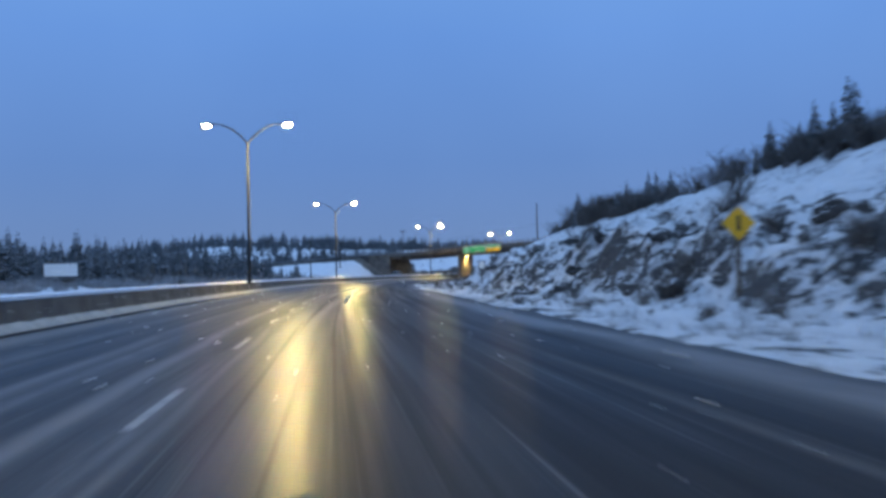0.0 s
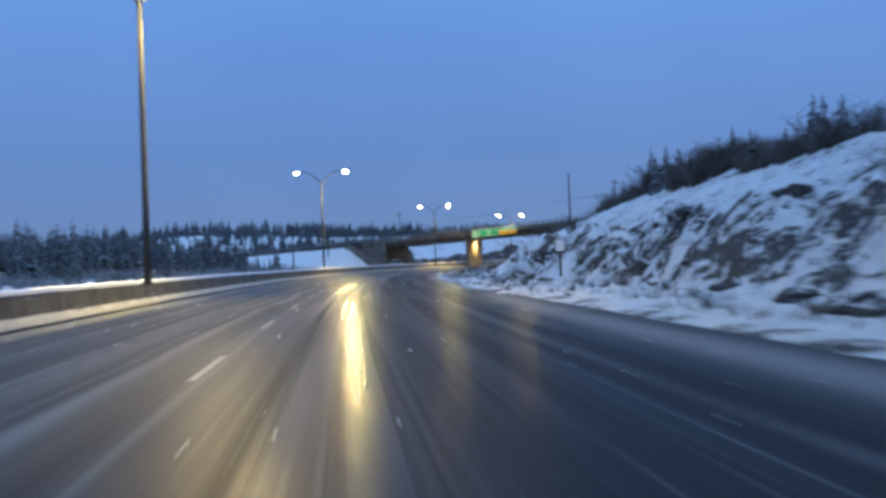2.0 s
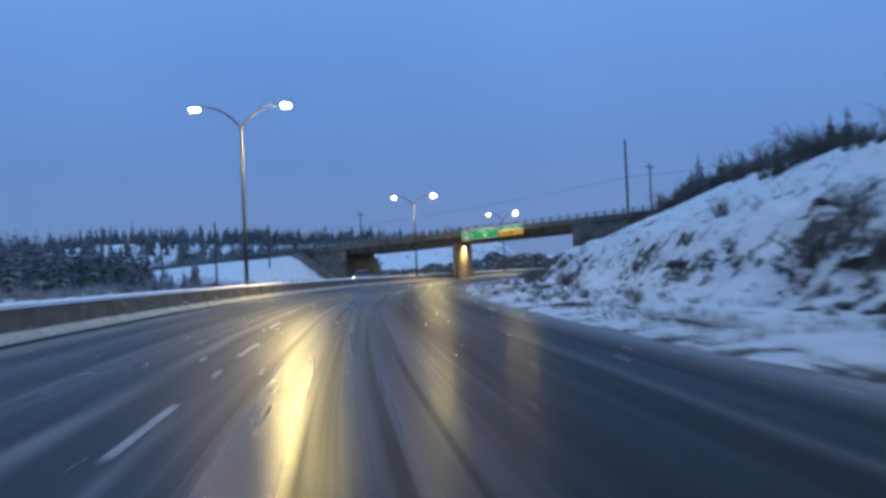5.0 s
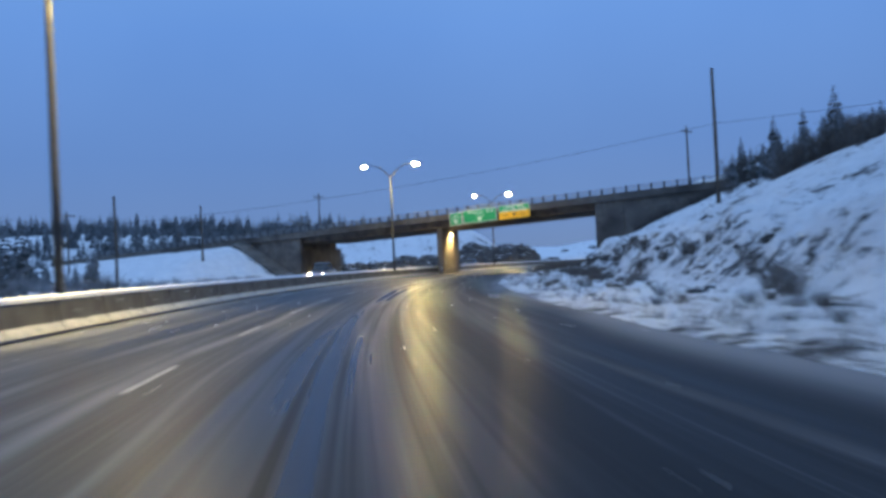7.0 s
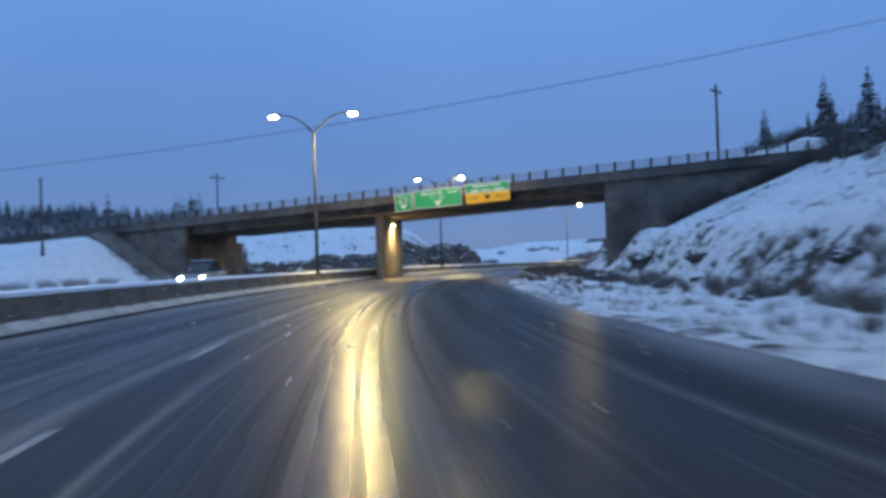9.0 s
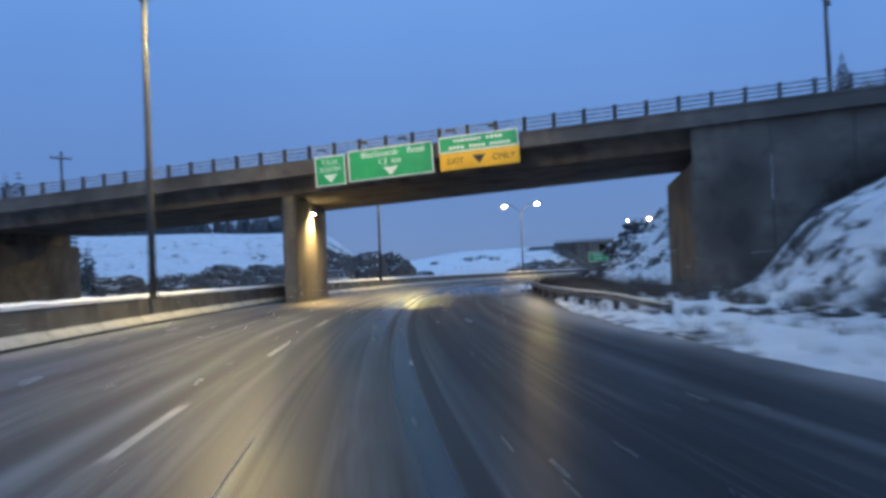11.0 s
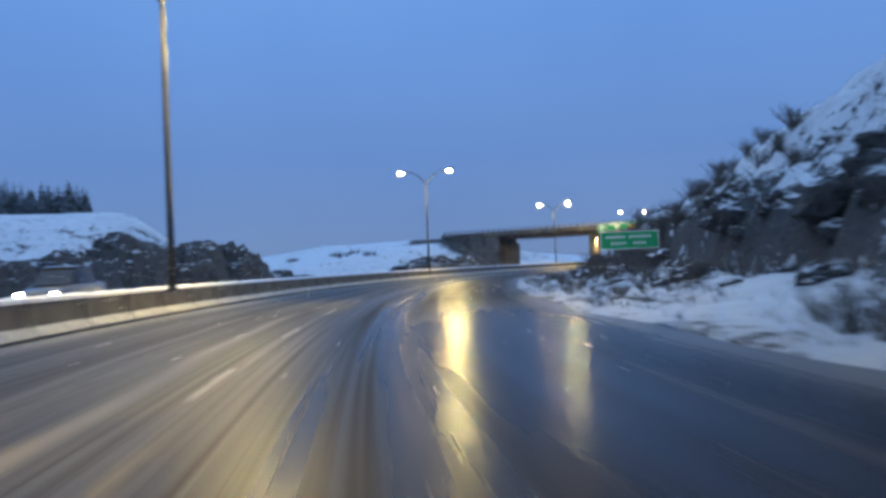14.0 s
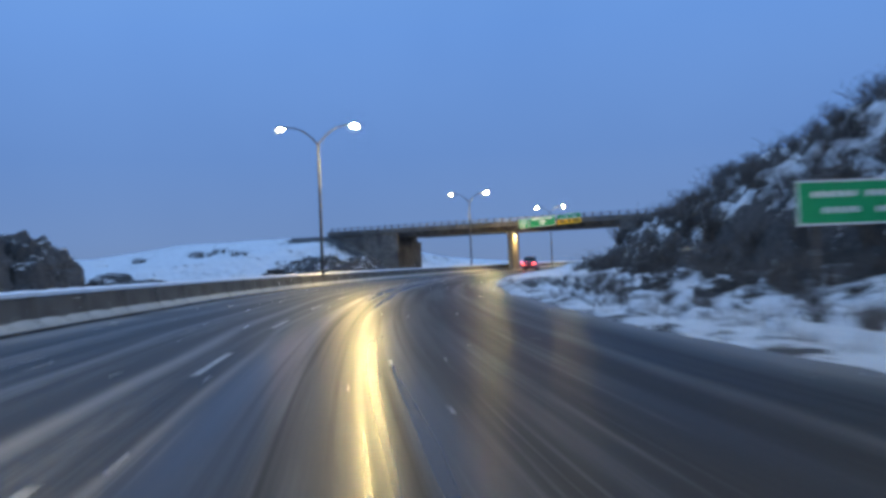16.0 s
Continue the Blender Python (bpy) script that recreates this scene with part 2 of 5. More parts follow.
def snow_material(name, dirt=0.0):
    """Wind-packed snow with dead grass, earth and rock showing where it is thin or steep."""
    m = bpy.data.materials.new(name)
    m.use_nodes = True
    n, l = m.node_tree.nodes, m.node_tree.links
    b = n["Principled BSDF"]
    co = n.new("ShaderNodeTexCoord")
    geo = n.new("ShaderNodeNewGeometry")

    def tex(scale, detail=6, rough=0.6):
        t = n.new("ShaderNodeTexNoise")
        t.inputs["Scale"].default_value, t.inputs["Detail"].default_value, t.inputs["Roughness"].default_value = scale, detail, rough
        l.new(co.outputs["Object"], t.inputs["Vector"])
        return t.outputs["Fac"]

    def math_(op, a, c):
        q = n.new("ShaderNodeMath")
        q.operation = op
        for i, s_ in enumerate((a, c)):
            if isinstance(s_, (int, float)):
                q.inputs[i].default_value = s_
            else:
                l.new(s_, q.inputs[i])
        return q.outputs[0]

    sep = n.new("ShaderNodeSeparateXYZ")
    l.new(geo.outputs["Normal"], sep.inputs[0])
    steep = math_("SUBTRACT", 1.0, sep.outputs["Z"])
    patch = math_("ADD", math_("MULTIPLY", tex(0.16, 5, 0.55), 0.5), math_("MULTIPLY", tex(1.1, 9, 0.75), 1.25))
    patch = math_("ADD", patch, math_("MULTIPLY", math_("SUBTRACT", tex(0.42, 8, 0.7), 0.56), 0.9))
    patch = math_("ADD", patch, math_("MULTIPLY", math_("SUBTRACT", tex(3.2, 6, 0.72), 0.5), 0.8))
    bare = math_("ADD", patch, math_("MULTIPLY", steep, 0.48))
    # where the snow lies thin: rock faces, the sheltered ground under the overpasses
    thin = n.new("ShaderNodeAttribute")
    thin.attribute_name = "thin_snow"
    bare = math_("ADD", bare, thin.outputs["Fac"])
    mr = n.new("ShaderNodeMapRange")
    mr.inputs["From Min"].default_value, mr.inputs["From Max"].default_value = 1.00 - dirt, 1.09 - dirt
    mr.clamp = True
    l.new(bare, mr.inputs["Value"])
    earth = n.new("ShaderNodeValToRGB")
    earth.color_ramp.elements[0].position, earth.color_ramp.elements[0].color = 0.35, (0.028, 0.028, 0.030, 1)
    earth.color_ramp.elements[1].position, earth.color_ramp.elements[1].color = 0.72, (0.135, 0.128, 0.122, 1)
    l.new(tex(4.5, 10, 0.8), earth.inputs[0])
    snow = n.new("ShaderNodeValToRGB")
    snow.color_ramp.elements[0].position, snow.color_ramp.elements[0].color = 0.3, (0.68, 0.695, 0.72, 1)
    snow.color_ramp.elements[1].position, snow.color_ramp.elements[1].color = 0.7, (0.85, 0.855, 0.865, 1)
    l.new(tex(0.9, 8, 0.65), snow.inputs[0])
    mx = n.new("ShaderNodeMix")
    mx.data_type = "RGBA"
    l.new(mr.outputs[0], mx.inputs["Factor"])
    l.new(snow.outputs[0], mx.inputs["A"])
    l.new(earth.outputs[0], mx.inputs["B"])
    l.new(mx.outputs["Result"], b.inputs["Base Color"])
    b.inputs["Roughness"].default_value = 0.85
    bp = n.new("ShaderNodeBump")
    bp.inputs["Strength"].default_value, bp.inputs["Distance"].default_value = 0.9, 0.3
    l.new(math_("ADD", tex(2.5, 10, 0.7), math_("MULTIPLY", mr.outputs[0], -0.6)), bp.inputs["Height"])
    l.new(bp.outputs[0], b.inputs["Normal"])
    return m


M_ROAD = road_material("wet_asphalt", 0.0)
M_ROAD_FAR = road_material("slushy_asphalt", 0.08)
M_SNOW = snow_material("snow_ground")
M_CAP = material("snow_cap", (0.66, 0.68, 0.72), (0.84, 0.85, 0.87), 3.0, (0.8, 0.95), bump=0.4)
M_SLUSH = material("dirty_slush", (0.27, 0.26, 0.235), (0.52, 0.505, 0.465), 2.5, (0.6, 0.85), bump=0.5, bump_scale=9)
M_CONC = material("weathered_concrete", (0.102, 0.092, 0.081), (0.198, 0.180, 0.158), 1.4, (0.75, 0.95), bump=0.25, bump_scale=14, big=(0.35, (0.07, 0.064, 0.058), 0.5, 0.68))
M_CONC_D = material("stained_concrete", (0.10, 0.088, 0.075), (0.195, 0.172, 0.148), 1.2, (0.75, 0.95), bump=0.25, bump_scale=12, big=(0.5, (0.062, 0.054, 0.047), 0.5, 0.68))
M_BARRIER = material("barrier_concrete", (0.060, 0.056, 0.052), (0.115, 0.108, 0.10), 2.0, (0.55, 0.85), bump=0.25, bump_scale=16, big=(0.6, (0.04, 0.037, 0.034), 0.5, 0.7))
M_STEEL = material("galvanised_steel", (0.04, 0.042, 0.045), (0.078, 0.08, 0.084), 8.0, (0.5, 0.7), 0.1, bump=0.05)
M_GUARD = material("snow-dusted_guardrail_steel", (0.17, 0.175, 0.185), (0.40, 0.41, 0.42), 3.0, (0.55, 0.8), 0.1, bump=0.05)
M_CAKED = material("slush-caked_steel", (0.17, 0.162, 0.153), (0.36, 0.35, 0.338), 2.2, (0.7, 0.9), bump=0.4, bump_scale=9)
M_WOOD = material("grey_pole_timber", (0.07, 0.058, 0.048), (0.15, 0.125, 0.10), 3.0, (0.8, 0.95), bump=0.4)
M_BARK = material("bark", (0.03, 0.026, 0.022), (0.08, 0.068, 0.056), 6.0, (0.85, 0.95), bump=0.5)
# needles carry frost, and distant haze is put into their paler colour
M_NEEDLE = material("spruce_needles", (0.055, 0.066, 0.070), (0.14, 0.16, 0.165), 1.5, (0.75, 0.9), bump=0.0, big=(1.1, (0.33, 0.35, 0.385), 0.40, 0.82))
M_TWIG = material("bare_twigs", (0.055, 0.048, 0.044), (0.15, 0.135, 0.125), 3.0, (0.85, 0.95), bump=0.0)
M_FROST = material("frosted_twigs", (0.13, 0.135, 0.145), (0.40, 0.415, 0.44), 2.0, (0.85, 0.95), bump=0.0)
M_GREEN = material("sign_green", (0.006, 0.30, 0.10), (0.012, 0.37, 0.135), 2.0, (0.5, 0.65), bump=0.0)
M_YELLOW = material("sign_yellow", (0.74, 0.39, 0.012), (0.82, 0.46, 0.015), 2.0, (0.35, 0.5), bump=0.0)
M_WHITE = material("sign_white", (0.72, 0.74, 0.72), (0.82, 0.83, 0.82), 4.0, (0.35, 0.5), bump=0.0)
M_BLACK = material("sign_black", (0.012, 0.012, 0.012), (0.02, 0.02, 0.02), 4.0, (0.4, 0.6), bump=0.0)
M_PAINT = material("worn_road_paint", (0.10, 0.10, 0.098), (0.36, 0.355, 0.34), 5.0, (0.4, 0.6), bump=0.1)
M_LAMP = glow("sodium_lamp_lens", (1.0, 0.76, 0.26), 6200.0)
M_LAMP_DIM = glow("dimmer_sodium_lens", (1.0, 0.74, 0.36), 400.0)
M_WALL_LAMP = glow("wall_lamp_lens", (1.0, 0.78, 0.36), 120.0)

# ---- the line of the road: middle of the lane that the car drives in ----
LINE = [(2.6, -128), (3.5, -95), (4.2, -62), (5.0, -29), (5.7, 4), (6.6, 36.9), (8.4, 69.8), (11.2, 102), (15.8, 134.1), (23.5, 166.6),
        (34.7, 198.8), (48.9, 229.7), (66.6, 259.2), (87.5, 286.5), (112.1, 312.2), (140.5, 335.5), (169.3, 356.0), (210.5, 376.9), (262, 396),
        (320, 412), (380, 424), (450, 434)]


def catmull(pts, steps=12):
    out = []
    for i in range(1, len(pts) - 2):
        p0, p1, p2, p3 = (np.array(p, float) for p in pts[i - 1:i + 3])
        for k in range(steps):
            u = k / steps
            out.append(0.5 * (2 * p1 + (p2 - p0) * u + (2 * p0 - 5 * p1 + 4 * p2 - p3) * u * u + (3 * p1 - p0 - 3 * p2 + p3) * u ** 3))
    return np.array(out)


_poly = catmull(LINE)
_acc = np.concatenate([[0], np.cumsum(np.linalg.norm(np.diff(_poly, axis=0), axis=1))])
_acc -= _acc[np.argmin(np.abs(_poly[:, 1] - 3.87))]
S0, S1 = float(_acc[0]) + 1, float(_acc[-1]) - 1


def on_line(s):
    return np.array([np.interp(s, _acc, _poly[:, 0]), np.interp(s, _acc, _poly[:, 1])])


def heading(s):
    """Degrees clockwise from +y."""
    d = on_line(s + 4) - on_line(s - 4)
    return math.degrees(math.atan2(d[0], d[1]))


def at(s, off, z=0.0):
    """Place at s metres along the road and off metres to the right of the lane's middle."""
    d = on_line(s + 2) - on_line(s - 2)
    d /= np.linalg.norm(d)
    p = on_line(s) + off * np.array([d[1], -d[0]])
    return Vector((float(p[0]), float(p[1]), z))


def place(s, off, z=0.0, turn=0.0):
    """Pose there, with local y along the road."""
    v = at(s, off, z)
    return pose(v.x, v.y, v.z, 0, 0, -heading(s) + turn)


def sm(a, b, x):
    k = min(max((x - a) / (b - a), 0.0), 1.0)
    return k * k * (3 - 2 * k)


def nz(x, y, z=0.0):
    return noise.noise(Vector((x, y, z)))


BAR = -8.2      # median barrier
FAR_L = -20.4   # far edge of the other carriageway


def edge(s):
    """Where the snow begins on the near side."""
    return 5.1 + 1.2 * math.exp(-((s - 226) / 14.0) ** 2) + 0.9 * sm(88, 52, s) + 0.35 * nz(s * 0.15, 3.0) + 0.2 * nz(s * 0.6, 9.0)


# overpasses: pose of the pier's foot, ends of the spans, slope of the deck, lift
O1, SPAN1 = pose(42.0, 232.0, 0, 0, 0, -44), (-21.0, 21.8, 0.04, 0.0)
O2, SPAN2 = pose(178.4, 368.4, 0, 0, 0, -70), (-21.0, 20.0, 0.0, 0.7)
_inv = [(m.inverted(), sp) for m, sp in ((O1, SPAN1), (O2, SPAN2))]


def bank(x, y):
    """Height of the banks that carry the roads over, and how open the way under the spans is (0 to 1)."""
    z, clear = -2.0, 0.0
    for inv, (lo, hi, slope, lift) in _inv:
        p = inv @ Vector((x, y, 0))
        u, v = p.x + 0.24 * min(max(p.y, 0), 11), p.y
        if not -80 < u < 70 or not -70 < v < 80:
            continue
        for a, end in ((lo - u, lo), (u - hi, hi)):
            if a > 0:
                top = 6.75 + lift + slope * p.x
                out = max(-1.4 - v, v - 12.0, 0.0)
                fall = 0.30 if lift == 0 else 0.10
                a0 = 3.2 if lift == 0 and end == hi else 0.3
                lower = fall * out + 0.8 * sm(0, 2, out) * sm(0.5, 8, a)
                if lift == 0 and end == lo and v < 0:
                    # a broad snowy shoulder before the first overpass
                    lower = 0.08 * min(out, 6.0) + 0.35 * max(out - 6.0, 0.0) + 0.2 * sm(0, 2, out)
                z = max(z, min(0.60 * (a - a0), top) - lower)
        clear = max(clear, sm(-20, -3, v) * sm(30, 14, v) * sm(hi + (5.5 if lift == 0 else 1.5), hi - (-1.5 if lift == 0 else 1.0), u) * sm(lo - 1.5, lo + 1.0, u))
    return z, clear


HILLTOP = [(Vector((88.4, 236.0)), Vector((84.6, 221.5))), (Vector((84.6, 221.5)), Vector((104.0, 203.0)))]


def height(s, off):
    """Height of the ground."""
    p = at(s, off)
    bz, clear = bank(p.x, p.y)
    if off > 0:
        d = off - edge(s)
        z = -0.10 + 0.17 * sm(-0.5, 0.9, d)
        z += (0.10 * nz(s * 0.5, off * 0.9) + 0.08 * nz(s * 1.3, off * 1.6)) * sm(0, 2, d)
        # first cutting: a flat verge, a broken rock band, a snow shelf, the ridge
        n1 = nz(s * 0.045, 7.0)
        toe = 11.4 + 1.0 * n1
        cut = 2.9 * sm(toe, toe + 4.2, off) + 2.2 * sm(toe + 4, toe + 11, off) + 2.6 * sm(toe + 9, toe + 18, off) + 1.8 * sm(30, 60, off)
        cut *= 1 + 0.12 * nz(s * 0.03, 2.0)
        ruff = 1.0 * nz(s * 0.16, off * 0.2, 4.0) + 0.75 * nz(s * 0.45, off * 0.5, 8.0) + 0.45 * nz(s * 1.1, off * 1.1, 1.0)
        band = sm(toe - 0.8, toe + 1.5, off) * (0.25 + 0.75 * sm(toe + 9, toe + 4, off)) * (1 - 0.5 * sm(105, 150, s) - 0.27 * sm(150, 172, s) * sm(toe + 1.0, toe + 4.0, off))
        crag = 0.5 * nz(s * 0.75, off * 0.8, 51.0) + 0.38 * nz(s * 1.6, off * 1.7, 53.0)
        first = cut + (ruff + crag) * band
        # second cutting, past the first overpass: a rock face nearer the road
        toe2 = 12.7 + 0.9 * nz(s * 0.11, 17.0) + 0.6 * nz(s * 0.35, 21.0) - 1.0 * sm(266, 250, s) + 2.2 * math.exp(-((s - 288.5) / 6.0) ** 2)
        face = 2.7 * sm(toe2, toe2 + 1.8, off) + 0.9 * sm(toe2 + 1.5, toe2 + 4, off) + (7.4 + 0.8 * math.exp(-((s - 280) / 20.0) ** 2)) * sm(toe2 + 2.5, toe2 + 15, off)
        second = face + (ruff * 0.9 + 0.5 * max(0, nz(s * 0.7, off * 0.35, 5.0))) * sm(toe2 - 0.4, toe2 + 1.5, off) * (0.3 + 0.7 * sm(toe2 + 12, toe2 + 6, off))
        second += (0.75 * nz(s * 0.8, off * 0.8, 41.0) + 0.5 * nz(s * 1.7, off * 1.7, 43.0)) * sm(toe2 - 0.2, toe2 + 1.0, off) * sm(toe2 + 18, toe2 + 5, off)
        second *= sm(352, 338, s) * (1 - 0.25 * sm(290, 325, s))
        # low bank of earth under the snow at its foot
        second += 0.5 * sm(8.5, 12, off) * sm(244, 258, s) * sm(350, 330, s) * (1 + nz(s * 0.4, off * 0.5, 31.0))
        k = sm(238, 256, s)
        z += (first * (1 - k) + second * k) * (1 - clear)
        z = max(z, bz)
        # the hilltop behind the first overpass
        if 225 < s < 290 and off > 24:
            for a, b in HILLTOP:
                e = b - a
                t = min(max((p.xy - a).dot(e) / e.length_squared, 0.0), 1.0)
                z = max(z, 12.1 + 0.8 * nz(p.x * 0.2, p.y * 0.2) - 0.42 * max(0.0, (p.xy - a - e * t).length - 2.5))
        return z
    d = FAR_L - off
    if d < -0.6:
        return -0.10
    z = -0.10 + 0.22 * sm(-0.6, 0.8, d)
    z += 2.0 * sm(8, 50, d) * (1 - 0.9 * sm(215, 290, s)) * (1 - clear)
    z += (3.5 + 4.0 * sm(250, 330, s)) * sm(50, 190, d)
    z += 9.8 * sm(318, 354, p.y + 0.15 * (p.x - 70)) * sm(101, 80, p.x) * sm(-120, -20, p.x) * sm(12, 30, d)
    z += (0.5 * nz(s * 0.06, off * 0.06, 2.0) + 0.16 * nz(s * 0.3, off * 0.3, 5.0)) * sm(1, 8, d)
    return max(z, bz)


def thin_snow(s, off):
    """How much of the ground shows through the snow."""
    p = at(s, off)
    k = 0.0
    for inv, (lo, hi, slope, lift) in _inv:
        q = inv @ Vector((p.x, p.y, 0))
        if -45 < q.x < 50:
            k = max(k, 0.55 * sm(-7.0, -2.0, q.y + nz(s * 0.3, off * 0.3, 12.0)) * sm(14.0, 11.0, q.y + nz(s * 0.3, off * 0.3, 13.0)))
    q = _inv[0][0] @ Vector((p.x, p.y, 0))
    if off < 0 and -60 < q.x < -18 and -30 < q.y < -1.2:
        k -= 0.25
    if off < 4:
        return k
    # clean wind-swept snow on the flat verge
    k -= 0.05 * sm(0.8, 2.0, off - edge(s)) * sm(11.0, 9.0, off) * sm(215, 200, s)
    # dirty edge where the plough has passed
    k += 0.13 * sm(1.5, 0.2, off - edge(s)) + 0.04 * sm(3.0, 1.0, off - edge(s))
    # the face of the second cutting, then its slope and the stony verge below
    on = sm(240, 256, s) * sm(350, 338, s)
    k += on * (0.06 * sm(11.4, 13.0, off) * sm(23, 16, off) + -0.06 * sm(18, 21, off))
    k += on * (0.07 + 0.09 * sm(255, 265, s) * sm(318, 300, s)) * sm(8.6, 11.5, off) * sm(16, 14, off)
    # drains at the foot of the verge
    for s_d, off_d, len_d in ((259.5, 7.7, 3.2), (188.0, 8.4, 3.0), (101.0, 7.2, 2.4), (111.5, 7.1, 2.6)):
        k += 0.5 * math.exp(-(((s - s_d) / len_d) ** 2) - ((off - off_d - 0.3 * nz(s, 2.0)) / 0.4) ** 2)
    on = sm(10, 22, s) * sm(215, 200, s)
    k += on * (0.09 - 0.10 * sm(70, 150, s)) * sm(10.8, 12.0, off) * sm(19, 15.5, off)
    return k


# ---- helpers for meshes ----


def mesh_of(bm, name):
    me = bpy.data.meshes.new(name)
    bm.to_mesh(me)
    bm.free()
    return me


def part(name, bm, mat, parent=None, label="", smooth=False):
    """Links a bmesh (or mesh) as one object under a thing or a part."""
    me = mesh_of(bm, name) if isinstance(bm, bmesh.types.BMesh) else bm
    if mat is not None and not me.materials:
        me.materials.append(mat)
    if smooth:
        for p in me.polygons:
            p.use_smooth = True
    ob = new(name, me)
    if parent is not None:
        ob.parent = parent
    if label:
        ob["label"] = label
    return ob


def box(bm, x0, x1, y0, y1, z0, z1, bevel=0.0, shear=0.0):
    """A box; shear lifts it by that much for each metre along x."""
    r = bmesh.ops.create_cube(bm, size=1.0)
    vs = r["verts"]
    for v in vs:
        v.co = Vector((x0 + (v.co.x + 0.5) * (x1 - x0), y0 + (v.co.y + 0.5) * (y1 - y0), z0 + (v.co.z + 0.5) * (z1 - z0)))
    if bevel:
        es = list({e for v in vs for e in v.link_edges})
        r2 = bmesh.ops.bevel(bm, geom=es, offset=bevel, segments=1, affect="EDGES", profile=0.5)
        vs = list({v for f in r2["faces"] for v in f.verts} | {v for v in vs if v.is_valid})
    if shear:
        for v in vs:
            v.co.z += v.co.x * shear
    return vs


def tube(bm, pts, radii, sides=10, cap=True):
    """A round bar through pts with a radius at each."""
    rings = []
    n = len(pts)
    for i, p in enumerate(pts):
        p = Vector(p)
        d = (Vector(pts[min(i + 1, n - 1)]) - Vector(pts[max(i - 1, 0)])).normalized()
        a = d.cross(Vector((0, 0, 1)))
        if a.length < 1e-3:
            a = d.cross(Vector((0, 1, 0)))
        a.normalize()
        b = d.cross(a)
        r = radii[i] if isinstance(radii, (list, tuple)) else radii
        rings.append([bm.verts.new(p + (a * math.cos(q) + b * math.sin(q)) * r) for q in (2 * math.pi * k / sides for k in range(sides))])
    for i in range(n - 1):
        for k in range(sides):
            bm.faces.new((rings[i][k], rings[i][(k + 1) % sides], rings[i + 1][(k + 1) % sides], rings[i + 1][k]))
    if cap:
        bm.faces.new(rings[0][::-1])
        bm.faces.new(rings[-1])
    return rings


def empty(name, m, label="", category="", group="", kind=""):
    ob = new(name)
    ob.empty_display_size = 0.3
    ob.matrix_world = m
    return tagged(ob, label, category, group, kind)


def sheet(name, ss, offs, zfun, mat, kind_label, uvs=False):
    """A sheet along the road; zfun gives its height."""
    verts, faces = [], []
    for s in ss:
        base, d = on_line(s), on_line(s + 2) - on_line(s - 2)
        d = d / np.linalg.norm(d)
        for o in offs:
            verts.append((base[0] + o * d[1], base[1] - o * d[0], zfun(s, o)))
    nc = len(offs)
    for i in range(len(ss) - 1):
        for j in range(nc - 1):
            a = i * nc + j
            faces.append((a, a + 1, a + nc + 1, a + nc))
    me = bpy.data.meshes.new(name)
    me.from_pydata(verts, [], faces)
    me.materials.append(mat)
    if uvs:
        lay = me.uv_layers.new(name="UVMap")
        flat = np.empty(len(me.loops) * 2, dtype=np.float32)
        vi = np.empty(len(me.loops), dtype=np.int32)
        me.loops.foreach_get("vertex_index", vi)
        flat[0::2] = np.array(offs, dtype=np.float32)[vi % nc]
        flat[1::2] = np.array(ss, dtype=np.float32)[vi // nc]
        lay.data.foreach_set("uv", flat)
    for p in me.polygons:
        p.use_smooth = True
    ob = new(name, me)
    return tagged(ob, kind_label, name, kind="structure")


# ---- ground, roads ----
def spread(*pieces):
    out = []
    for a, b, st in pieces:
        out += list(np.arange(a, b, st))
    return out


ss_ = spread((S0 + 4, 0, 4.0), (0, 330, 0.8), (330, S1 - 4, 3.5))
offs_ = spread((-420, -200, 22), (-200, -70, 6.0), (-70, -24, 2.0), (-24, -18, 0.8), (-18, 3, 7), (3.2, 17, 0.4), (17, 30, 0.8), (30, 60, 3.0), (60, 200, 14))
ground = sheet("ground", ss_, offs_, height, M_SNOW, "snow-covered ground with rocky cuttings and dead grass")
thin_at = ground.data.attributes.new("thin_snow", "FLOAT", "POINT")
thin_at.data.foreach_set("value", [thin_snow(s_, o_) for s_ in ss_ for o_ in offs_])

# the land beyond, out to the horizon
far_bm = bmesh.new()
bmesh.ops.create_grid(far_bm, x_segments=30, y_segments=30, size=3600)
for v in far_bm.verts:
    v.co.x += 150
    v.co.y += 250
    v.co.z = -1.2 + 3.0 * nz(v.co.x * 0.002, v.co.y * 0.002) * sm(300, 900, (v.co.xy - Vector((150, 250))).length)
far_land = part("land", far_bm, M_SNOW)
tagged(far_land, "snowy open land out to the horizon", "land", kind="structure")

ss_r = spread((S0 + 4, S1 - 4, 2.0))
road = sheet("road", ss_r, spread((BAR + 0.1, 7.2, 0.5)), lambda s, o: 0.0, M_ROAD, "wet dark asphalt road with slush streaks", True)
road_far = sheet("road_opposite", ss_r, spread((FAR_L - 0.4, BAR - 0.1, 0.6)), lambda s, o: 0.0, M_ROAD_FAR, "slushy asphalt of the opposite carriageway", True)

# ---- street lamps ----
HL, ARM = 12.2, 2.9


